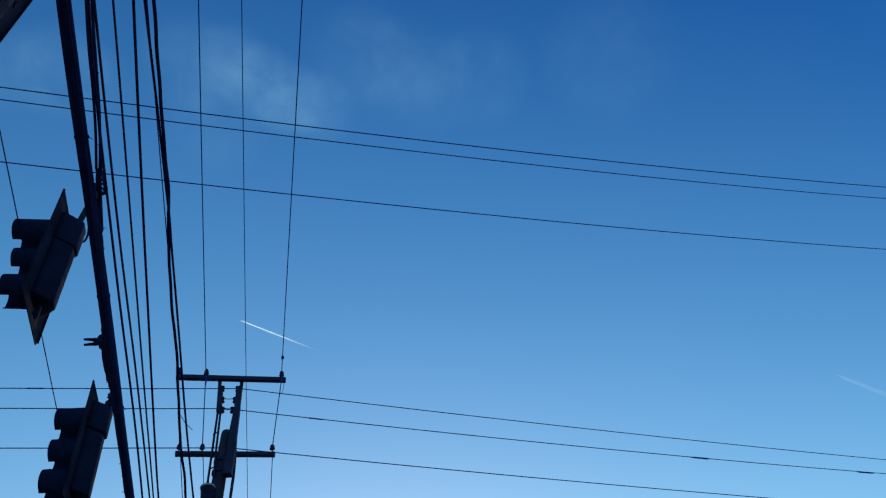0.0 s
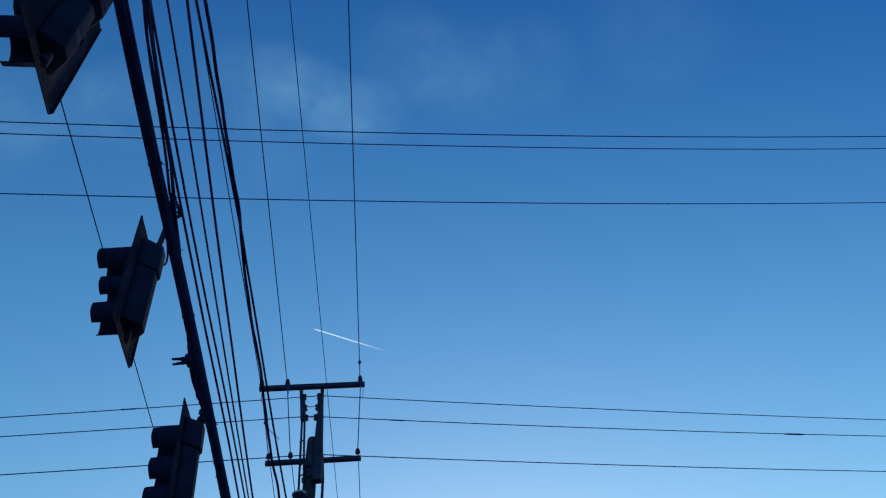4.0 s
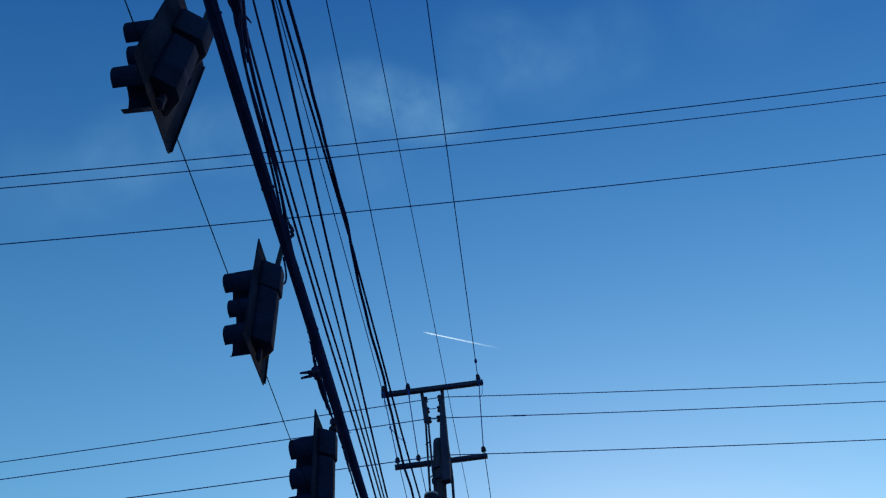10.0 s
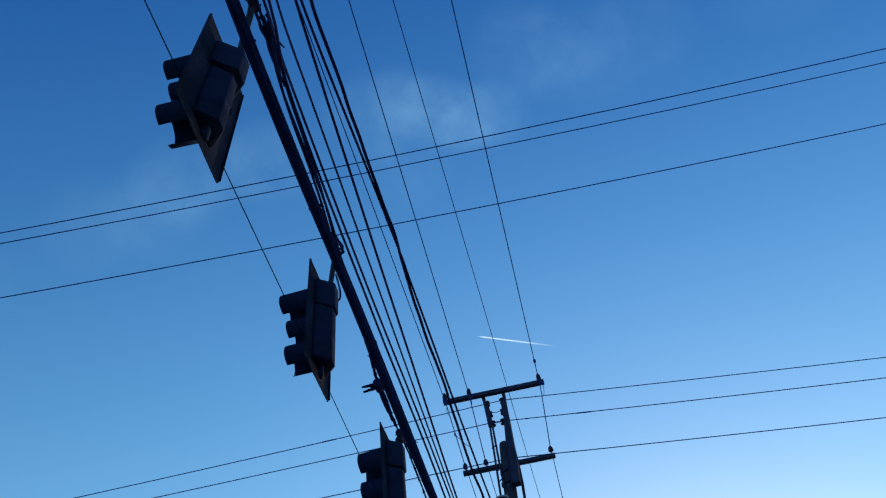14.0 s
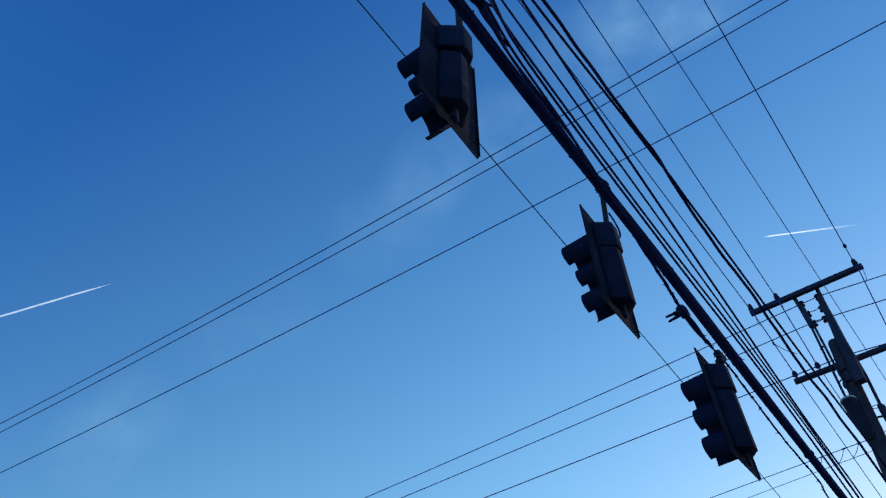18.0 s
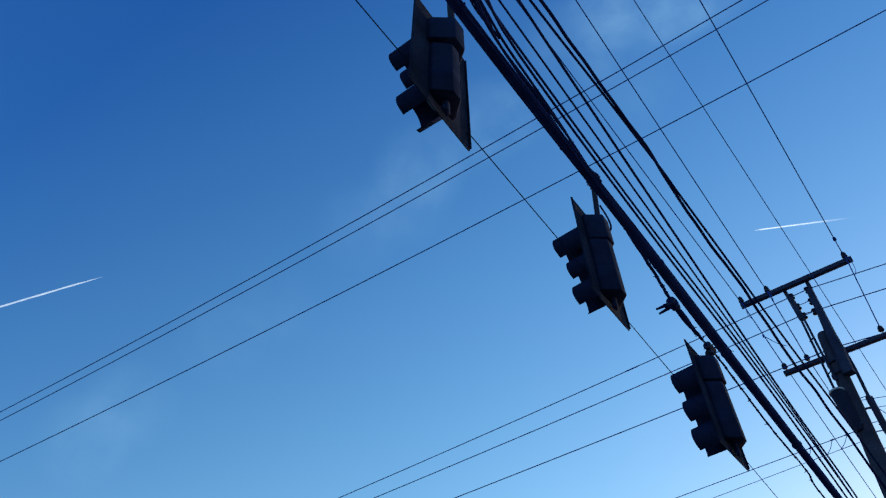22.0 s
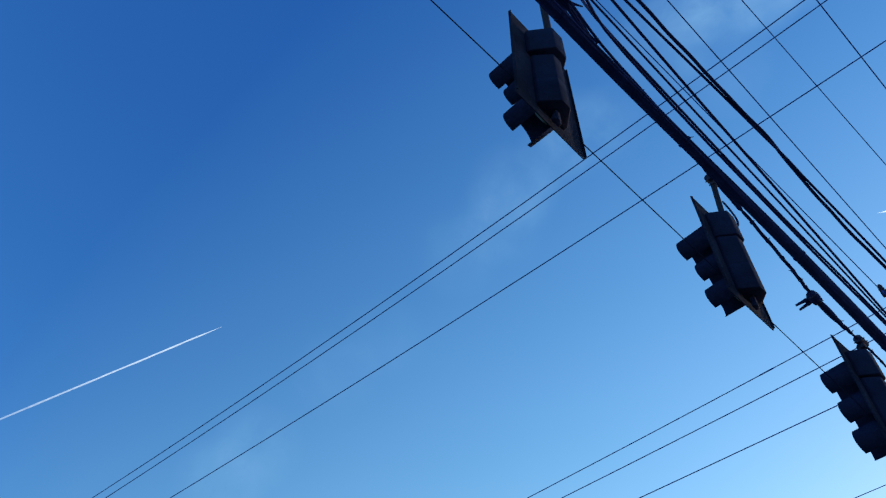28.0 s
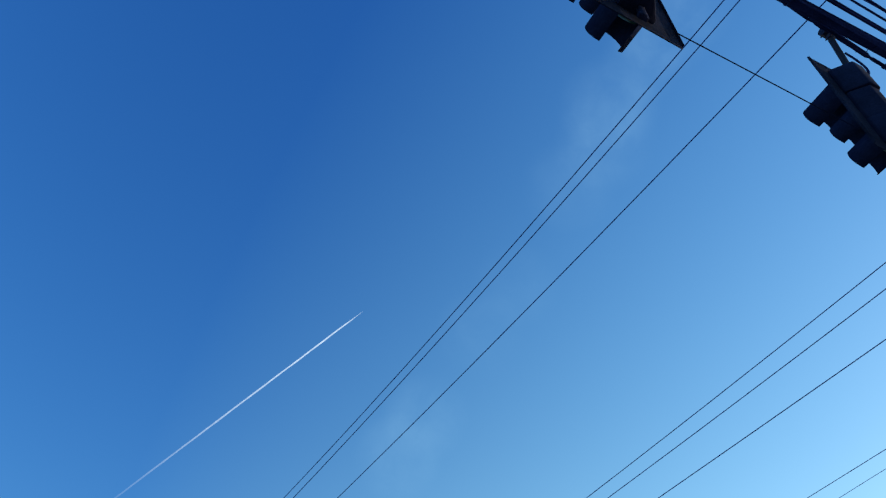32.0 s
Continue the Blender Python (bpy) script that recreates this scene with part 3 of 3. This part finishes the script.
rail([(-6.633, -6.175, 8.506), (-0.655, 0.518, 6.473), (0.535, 2.128, 6.604), (1.743, 3.722, 6.712), (2.999, 5.278, 6.651), (4.861, 7.631, 6.515), (7.293, 10.808, 6.346), (13.035, 18.472, 6.773)], 0.0095, "black telephone cable running with its twin")
rail([(-6.547, -6.042, 8.421), (-0.73, 0.579, 7.409), (0.497, 2.156, 7.403), (1.73, 3.732, 7.287), (2.972, 5.301, 7.096), (4.821, 7.663, 6.911), (7.235, 10.854, 6.749), (13.032, 18.574, 6.972)], 0.009, "thinner black telephone cable")
rail([(-6.594, -7.206, 8.376), (-0.628, 0.496, 7.967), (0.535, 2.128, 8.025), (1.719, 3.742, 8.018), (2.917, 5.345, 7.964), (4.721, 7.743, 7.884), (7.129, 10.891, 7.801), (12.202, 18.042, 7.895)], 0.013, "black telephone cable, the highest of the four")

# two cables twisted loosely round one another
drop = thing("service_cable", "pair of black service cables twisted loosely together", "cable")
run = soft_line([(-6.496, -7.681, 8.361), (-0.475, 0.378, 8.14), (0.658, 2.03, 8.119), (1.886, 3.609, 8.061), (3.132, 5.174, 7.891), (5.046, 7.484, 7.569), (7.576, 10.584, 7.215), (12.519, 16.686, 7.2)], 26)
for k in (0, 1):
    bm = bmesh.new()
    line = []
    for i, p in enumerate(run):
        apart = 0.10 * min(1.0, max(0.0, (p.y - 4.4) / 4.5)) - 0.15 * min(1.0, max(0.0, (4.2 - p.y) / 2.4))
        if k == 0:
            wob = 0.075 * noise.noise(Vector((p.y * 0.85, 3.3, 0))) + 0.02 * noise.noise(Vector((p.y * 2.6, 1.3, 0)))
            line.append(p + heading(128) * (wob - max(0.0, apart) * 0.3) + UP * 0.03 * noise.noise(Vector((p.y * 1.1, 7.7, 0))))
        else:
            line.append(p + heading(128) * (0.02 + apart + 0.03 * noise.noise(Vector((p.y * 0.5, 9.1, 0)))))
    tube(bm, line, (0.0165, 0.0125)[k], 7)
    part("strand", bm, M_CABLE, drop)

# high lines across the street, from the bracket pole
P2 = Vector((-13.52, 15.36, 0))
for a, b, sag, label in (
        ((-13.605, 15.317, 11.494), (12.928, -1.762, 12.905), 0.715, "bare line wire from the top pin of the bracket pole"),
        ((-13.728, 15.195, 10.859), (12.82, -0.71, 13.773), 0.593, "bare line wire from the upper bracket of the pole"),
        ((-13.32, 15.572, 10.354), (12.814, 0.262, 12.893), 0.437, "bare line wire from the lower bracket of the pole")):
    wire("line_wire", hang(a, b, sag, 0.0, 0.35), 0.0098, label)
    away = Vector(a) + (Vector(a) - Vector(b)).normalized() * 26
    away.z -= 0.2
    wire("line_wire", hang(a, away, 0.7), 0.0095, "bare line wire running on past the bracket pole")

# lines across at the utility pole
for p, l, r, sag_l, sag_r, label in (
        ((7.86, 10.374, 13.009), (-10.958, 23.023, 12.179), (25.076, 0.99, 12.842), 0.134, 0.068, "upper bare line wire tied to the pole's uprights"),
        ((7.654, 10.539, 12.442), (-9.421, 22.228, 11.985), (24.618, 1.202, 12.271), 0.101, 0.094, "second bare line wire tied to the pole's uprights"),
        ((7.764, 10.459, 11.406), (-6.913, 20.065, 10.843), (19.891, 4.003, 11.242), 0.028, 0.038, "lowest bare line wire tied above the lower crossarm")):
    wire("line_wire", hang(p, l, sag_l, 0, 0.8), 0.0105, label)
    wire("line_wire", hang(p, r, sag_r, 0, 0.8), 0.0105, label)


# ---- utility pole ----
def pin_insulator(bm, at, h=0.2):
    x, y, z = at
    lathe(bm, [(0.012, 0.0), (0.012, h * 0.3), (0.048, h * 0.34), (0.06, h * 0.46), (0.042, h * 0.56), (0.052, h * 0.68), (0.04, h * 0.84), (0.022, h * 0.97), (0.01, h)], 12, Matrix.Translation((x, y, z)))


def utility_pole():
    """A leaning concrete shaft with a frame of two uprights; u runs along the arms, f towards the street."""
    o = Vector((7.72, 10.5, 0))
    p = thing("utility_pole", "weathered concrete utility pole with two timber crossarms, coloured dark as if backlit", "utility pole", Matrix.Translation(o))
    back = o.normalized()
    side = Vector((back.y, -back.x, 0))
    out = -back
    turn = Matrix((side, back, UP)).transposed()

    def at(u, z, f=0.0):
        return side * u + out * f + UP * z

    def loc(x, y, z):
        return Vector((x, y, z)) - o

    def bar(name, pts, w, label="", mat=None, parent=None, round_bar=False):
        bm = bmesh.new()
        if round_bar:
            tube(bm, pts, w, 10)
        else:
            tube(bm, pts, [w * 0.707] * len(pts), 4)
        return part(name, bm, mat or M_DARKSTEEL, parent or p, label)

    bm = bmesh.new()
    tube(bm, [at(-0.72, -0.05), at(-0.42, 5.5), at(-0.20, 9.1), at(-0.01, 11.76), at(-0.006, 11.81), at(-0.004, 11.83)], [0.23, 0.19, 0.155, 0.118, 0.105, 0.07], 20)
    part("shaft", bm, M_CONCRETE, p, "weathered concrete shaft with a rounded top, its backlit shade in the colour")
    # uprights: two channels, doubled by rods below
    bm = bmesh.new()
    tube(bm, [at(-0.258, 13.2, 0.04), at(-0.25, 13.0, 0.02), at(-0.225, 12.9, 0.02), at(-0.215, 12.32, 0.02)], [0.05, 0.05, 0.075, 0.075], 4)
    tube(bm, [at(-0.235, 12.45, 0.03), at(-0.30, 10.56, 0.03)], 0.024, 8)
    part("upright", bm, M_DARKSTEEL, p, "dark channel upright running into a rod")
    bar("brace", [at(-0.18, 12.4, 0.06), at(-0.195, 11.30, 0.12), at(-0.19, 10.60, 0.15)], 0.024, round_bar=True)
    for z in (11.72, 11.12, 10.86):
        bar("rung", [at(-0.29, z, 0.04), at(-0.17, z + 0.02, 0.12)], 0.014, round_bar=True)
    bm = bmesh.new()
    tube(bm, [at(0.218, 13.2, 0.04), at(0.21, 13.0, 0.02), at(0.175, 12.9, 0.04), at(0.16, 12.4, 0.05)], [0.05, 0.05, 0.085, 0.085], 4)
    tube(bm, [at(0.165, 12.45, 0.06), at(0.12, 11.62, 0.2), at(0.115, 11.2, 0.23), at(0.075, 10.56, 0.26)], [0.085, 0.11, 0.115, 0.11], 4)
    part("upright", bm, M_DARKSTEEL, p, "dark channel upright strapped to the shaft")
    bar("brace", [at(0.19, 11.3, 0.05), at(0.185, 10.74, 0.05), at(0.147, 10.07, 0.08)], 0.03, round_bar=True)
    # crossarms: the upper one on the uprights, the lower one bolted behind
    for z, tall, a, b in ((13.195, 0.108, loc(6.672, 11.085, 0), loc(8.607, 9.70, 0)), (11.345, 0.088, loc(6.975, 11.175, 0), loc(8.61, 10.025, 0))):
        bm = bmesh.new()
        d = b - a
        box(bm, (d.length, 0.10, tall), (a + b) / 2 + UP * z, 0.008, Matrix((d.normalized(), Vector((-d.y, d.x, 0)).normalized(), UP)).transposed())
        part("crossarm", bm, M_WOOD, p, "dark timber crossarm")
    for z, u in ((11.05, 0.0), (10.78, -0.02)):
        bm = bmesh.new()
        lathe(bm, [(0.15, -0.03), (0.155, -0.028), (0.155, 0.028), (0.15, 0.03)], 18, Matrix.Translation(at(u - 0.07, z, 0.02)))
        part("clamp_band", bm, M_DARKSTEEL, p, "steel strap round the shaft")
    bm = bmesh.new()
    box(bm, (0.17, 0.10, 0.42), at(0.045, 10.86, 0.16), 0.012, turn)
    part("clamp_block", bm, M_DARKSTEEL, p, "dark bolted clamp block")
    pins = ((6.735, 11.09, 13.245), (7.215, 10.77, 13.25), (8.56, 9.79, 13.25), (7.03, 11.14, 11.405), (7.40, 10.88, 11.405), (8.56, 10.06, 11.405))
    for q in pins:
        bm = bmesh.new()
        pin_insulator(bm, loc(*q), 0.27 if q[2] > 12 else 0.2)
        part("pin_insulator", bm, M_PORCELAIN, p, "brown porcelain pin insulator")
    # spools on the inner sides of the uprights
    for u0, s in ((-0.19, 1), (0.14, -1)):
        for k, z in enumerate((12.98, 12.66, 12.38)):
            bm = bmesh.new()
            c = at(u0 + s * (0.0 + 0.02 * k) - 0.02 * k * (s < 0), z, 0.03)
            lathe(bm, [(0.03, -0.07), (0.05, -0.062), (0.054, -0.04), (0.034, -0.018), (0.034, 0.018), (0.054, 0.04), (0.05, 0.062), (0.03, 0.07)], 12, Matrix.Translation(c))
            part("spool_insulator", bm, M_PORCELAIN, p)
    for z in (12.70, 12.40):
        bm = bmesh.new()
        tube(bm, hang(at(-0.16, z, 0.05), at(0.14, z + 0.03, 0.05), 0.04, n=8), 0.008, 6)
        part("jumper", bm, M_WIRE, p)
    # jumpers from the upper pins to the lower ones
    for i, j, lean in ((0, 3, 0.10), (1, 4, 0.10), (2, 5, 0.04)):
        bm = bmesh.new()
        a, b = loc(*pins[i]), loc(*pins[j]) + UP * 0.12
        pts = [a.lerp(b, k / 12) + out * (0.12 * (1 - k / 12) + lean * math.sin(math.pi * k / 12)) for k in range(13)]
        tube(bm, pts, 0.0105, 6)
        part("jumper", bm, M_WIRE, p)
        bm = bmesh.new()
        pts = [a + out * 0.1, a + out * 0.2 + side * 0.04 - UP * 0.2, a + out * 0.14 + side * 0.02 - UP * 0.45, a.lerp(b, 0.33) + out * 0.2]
        tube(bm, soft_line(pts, 5), 0.006, 6)
        part("tie_wire", bm, M_WIRE, p)
    a = loc(*pins[0]).lerp(loc(*pins[3]), 0.55) + out * 0.14
    bm = bmesh.new()
    tube(bm, [a, a + side * 0.16 - UP * 0.28, a + side * 0.32 - UP * 0.46], 0.007, 6)
    tube(bm, [a + UP * 0.03, a - UP * 0.03], 0.022, 8)
    part("tie_wire", bm, M_WIRE, p)
    # can with a pale lid, hung on the street side
    bm = bmesh.new()
    tube(bm, [at(-0.245, 9.50, 0.13), at(-0.25, 9.56, 0.14), at(-0.27, 9.95, 0.16), at(-0.283, 10.34, 0.17)], [0.06, 0.085, 0.115, 0.13], 20)
    canister = part("canister", bm, M_CAN, p, "dark painted equipment can")
    bm = bmesh.new()
    lathe(bm, [(0.13, 10.33), (0.142, 10.335), (0.142, 10.365), (0.12, 10.38), (0.03, 10.385)], 20, Matrix.Translation(at(-0.285, 0, 0.17)))
    part("lid", bm, M_LID, canister, "pale lid catching the light")
    for z in (9.6, 10.2):
        bm = bmesh.new()
        box(bm, (0.10, 0.2, 0.05), at(-0.2, z, 0.1), 0.005, turn)
        part("bracket", bm, M_DARKSTEEL, p)
    # fuse cut-out on the far side of the shaft
    bm = bmesh.new()
    tube(bm, [at(0.125, 10.12, 0.08), at(0.135, 10.06, 0.08), at(0.14, 9.75, 0.08), at(0.125, 9.4, 0.08), at(0.115, 9.2, 0.08)], [0.03, 0.05, 0.056, 0.05, 0.022], 14)
    lathe(bm, [(0.05, -0.015), (0.063, 0.0), (0.05, 0.015)], 12, Matrix.Translation(at(0.13, 9.52, 0.08)))
    part("fuse_cutout", bm, M_PORCELAIN, p, "dark smooth fuse cut-out")
    bar("brace", [at(0.09, 9.9, 0.05), at(-0.06, 9.95, 0.02)], 0.02, round_bar=True)
    bar("conduit", [at(0.195, 10.1, 0.06), at(0.17, 9.3, 0.06), at(-0.03, 8.2, 0.05), at(-0.2, 6.0, 0.04)], 0.018, round_bar=True)
    return p


utility_pole()

# lines leaving the lower crossarm along the street
for a, label in (((7.03, 11.14, 11.60), "bare line wire leaving the end pin of the lower crossarm"), ((7.40, 10.88, 11.60), "bare line wire leaving the inner pin of the lower crossarm"), ((8.56, 10.04, 11.60), "bare line wire leaving the outer pin of the lower crossarm")):
    a = Vector(a)
    wire("line_wire", hang(a, a + ALONG * 38, 0.9), 0.0085, label)


# low-voltage wires on a rack behind the pole
def sleeve(at, along, r, length, label):
    """A compression sleeve or splice on a wire."""
    bm = bmesh.new()
    a = Vector(along).normalized()
    q = Vector(at)
    tube(bm, [q - a * length / 2, q - a * length * 0.3, q + a * length * 0.3, q + a * length / 2], [r * 0.4, r, r, r * 0.4], 8)
    return solo("wire_splice", bm, M_WIRE, label, "splice", group="wire splices")


rack = thing("wire_rack", "dark steel rack with spool insulators behind the utility pole", "insulator rack", Matrix.Translation((7.72, 10.5, 0)))
bm = bmesh.new()
tube(bm, [(0.13, 0.42, 9.3), (0.13, 0.42, 10.65)], 0.025, 8)
part("bar", bm, M_DARKSTEEL, rack)
for z in (9.45, 10.4):
    bm = bmesh.new()
    tube(bm, [(-0.04, 0.10, z), (0.13, 0.42, z)], 0.025, 8)
    part("arm", bm, M_DARKSTEEL, rack)
for z, az in ((10.5, 107.4), (10.29, 108.6), (9.98, 111.2), (9.78, 113.0), (9.43, 111.3)):
    bm = bmesh.new()
    lathe(bm, [(0.045, -0.04), (0.03, -0.01), (0.03, 0.01), (0.045, 0.04)], 10, Matrix.Translation((0.13, 0.42, z)))
    part("spool_insulator", bm, M_PORCELAIN, rack)
    a = Vector((7.87, 10.99, z))
    wire("service_wire", hang(a, a + heading(az) * 24 + UP * 0.3, 0.25), 0.006 if z != 9.78 else 0.011, "thin low-voltage wire from the rack behind the pole", group="low-voltage wires")
for z, b, r in ((9.956, (-1.11, 20.03, 10.901), 0.0075), (9.727, (-0.128, 20.079, 10.848), 0.0055)):
    wire("service_wire", hang((7.966, 11.032, z), b, 0.0, 0, 1.2), r, "thin low-voltage wire leading away from the rack", group="low-voltage wires")
dead_end = Vector((8.32, 10.79, 9.78))
sleeve(dead_end, heading(113), 0.04, 0.28, "dark dead-end clamp on the thicker low-voltage wire")
for k, pts in enumerate(([(7.98, 10.9, 10.5), (8.2, 10.83, 10.53), (8.13, 10.86, 10.4), (8.3, 10.8, 10.05), (8.36, 10.78, 9.82)], [(8.36, 10.78, 9.82), (8.30, 10.8, 9.98), (8.22, 10.83, 9.9), (8.18, 10.84, 9.8)], [(8.40, 10.76, 9.80), (8.44, 10.75, 9.95), (8.36, 10.78, 10.0)])):
    wire("jumper_wire", soft_line(pts), 0.007, "short looped jumper between low-voltage wires", group="low-voltage wires", category="jumper")
for k, (u, drop) in enumerate(((0.03, 0.14), (0.052, 0.2), (0.085, 0.16))):
    q = Vector((7.966, 11.032, 9.956)).lerp(Vector((-1.11, 20.03, 10.901)), u)
    e = Vector((7.966, 11.032, 9.727)).lerp(Vector((-0.128, 20.079, 10.848)), u + 0.02)
    wire("jumper_wire", soft_line([q, q.lerp(e, 0.5) - UP * 0.03, e]), 0.006, "short tap between two low-voltage wires", group="low-voltage wires", category="jumper")
    sleeve(q, (-0.7, 0.7, 0.04), 0.016, 0.09, "small dark tap clamp on a low-voltage wire")
wire("service_cable", hang((-13.52, 15.30, 7.93), (-23.98, 2.09, 9.79), 0.0, 0, 0.4), 0.022, "dark service cable leaving the bracket pole over the road", M_CABLE)
sleeve((2.69, 16.263, 10.498), (-0.708, 0.702, 0.074), 0.042, 0.2, "dark barrel-shaped splice on a low-voltage wire")
wire("jumper_wire", soft_line([(2.90, 16.055, 10.485), (2.85, 16.105, 10.515), (2.79, 16.165, 10.535), (2.72, 16.235, 10.53)]), 0.006, "small wire loop round the barrel splice", group="low-voltage wires", category="jumper")
wire("jumper_wire", [(-8.279, 21.571, 12.098), (-8.29, 21.573, 12.03), (-8.31, 21.58, 11.96)], 0.012, "short stub hanging from a line wire", group="low-voltage wires", category="jumper")
sleeve((4.481, 12.703, 12.822), (-0.823, 0.567, -0.041), 0.015, 0.45, "dark splice on an upper line wire")
sleeve((18.656, 4.504, 12.255), (0.877, -0.481, -0.003), 0.022, 0.7, "long dark splice on a line wire")
sleeve((23.95, 1.599, 12.268), (0.877, -0.481, 0.008), 0.022, 0.7, "long dark splice on a line wire")
sleeve((8.291, 9.445, 13.524), (-0.62, -0.784, 0.03), 0.032, 0.12, "small dark bead clamp on a line wire close to its pin")
sleeve((9.389, 9.589, 12.392), (0.876, -0.481, -0.023), 0.016, 0.45, "short dark splice on a line wire")


# ---- bracket pole across the street ----
def bracket_pole():
    p = thing("bracket_pole", "slim grey-brown pole with a top pin and two short brackets", "utility pole", Matrix.Translation(P2))
    bm = bmesh.new()
    tube(bm, [(0, 0, -0.2), (0, 0, 6), (0, 0, 11.1), (0, 0, 11.22), (0, 0, 11.25)], [0.13, 0.10, 0.062, 0.06, 0.04], 16)
    part("shaft", bm, M_TIMBERPOLE, p, "weathered grey-brown shaft")
    bm = bmesh.new()
    lathe(bm, [(0.064, 11.16), (0.066, 11.2), (0.05, 11.24), (0.034, 11.3), (0.03, 11.42), (0.055, 11.45), (0.05, 11.52), (0.038, 11.57), (0.015, 11.6)], 12)
    part("top_pin", bm, M_DARKSTEEL, p, "dark pin and insulator on the pole's top")
    side = heading(-41.5 + 90)
    for z, s in ((10.83, -1), (10.34, 1)):
        bm = bmesh.new()
        tube(bm, [side * s * 0.03 + UP * (z - 0.03), side * s * 0.14 + UP * (z - 0.01), side * s * 0.29 + UP * z], [0.036, 0.03, 0.024], 8)
        arm = part("bracket", bm, M_DARKSTEEL, p, "short dark steel bracket")
        bm = bmesh.new()
        lathe(bm, [(0.02, -0.01), (0.034, 0.0), (0.036, 0.02), (0.024, 0.035), (0.03, 0.05), (0.012, 0.065)], 10, Matrix.Translation(side * s * 0.27 + UP * z))
        part("insulator", bm, M_PORCELAIN, arm)
        bm = bmesh.new()
        lathe(bm, [(0.078, -0.03), (0.082, -0.028), (0.082, 0.028), (0.078, 0.03)], 14, Matrix.Translation(UP * (z - 0.02)))
        part("strap", bm, M_DARKSTEEL, p)


bracket_pole()


# ---- vapour trails ----
def trail(label, az0, el0, az1, el1, strength, head, tail, strands, fade):
    """A straight trail between two bearings, far up; head and tail are its half-widths in metres."""
    far = 2500.0
    a, b = heading(az0, el0) * far, heading(az1, el1) * far
    d = b - a
    x = d.normalized()
    z = (-(a + b)).normalized()
    y = z.cross(x).normalized()
    z = x.cross(y)
    m = Matrix.Translation(a) @ Matrix((x, y, z)).transposed().to_4x4()
    bm = bmesh.new()
    n = 60
    for k in range(strands):
        off = (k - (strands - 1) / 2) * 2.3 * head
        pts, rad = [], []
        for i in range(n + 1):
            u = i / n
            r = head + (tail - head) * u
            pts.append(Vector((d.length * u, off * (1 + u * 0.3) + r * 0.3 * noise.noise(Vector((u * 14, k * 7, 0))), 0)))
            rad.append(max(0.05, min(1.0, u * 14)) * r * (1 + 0.2 * noise.noise(Vector((u * 22, k * 5, 2)))))
        tube(bm, pts, rad, 8)
    ob = solo("vapour_trail", bm, vapour_material("vapour", strength, fade * d.length), label, "vapour trail", m, kind="structure")
    ob.visible_shadow = False
    return ob


trail("short white double vapour trail of a high aircraft", 35.3, 46.5, 43.8, 44.1, 0.75, 0.75, 1.5, 2, 1.0)
trail("long white vapour trail fading towards its tail", -34.4, 42.9, -54.0, 24.0, 0.36, 2.4, 2.4, 1, 1.05)
trail("faint old vapour trail low in the bright sky", 88.2, 30.4, 92.5, 24.5, 0.05, 4.0, 9.0, 1, 1.2)
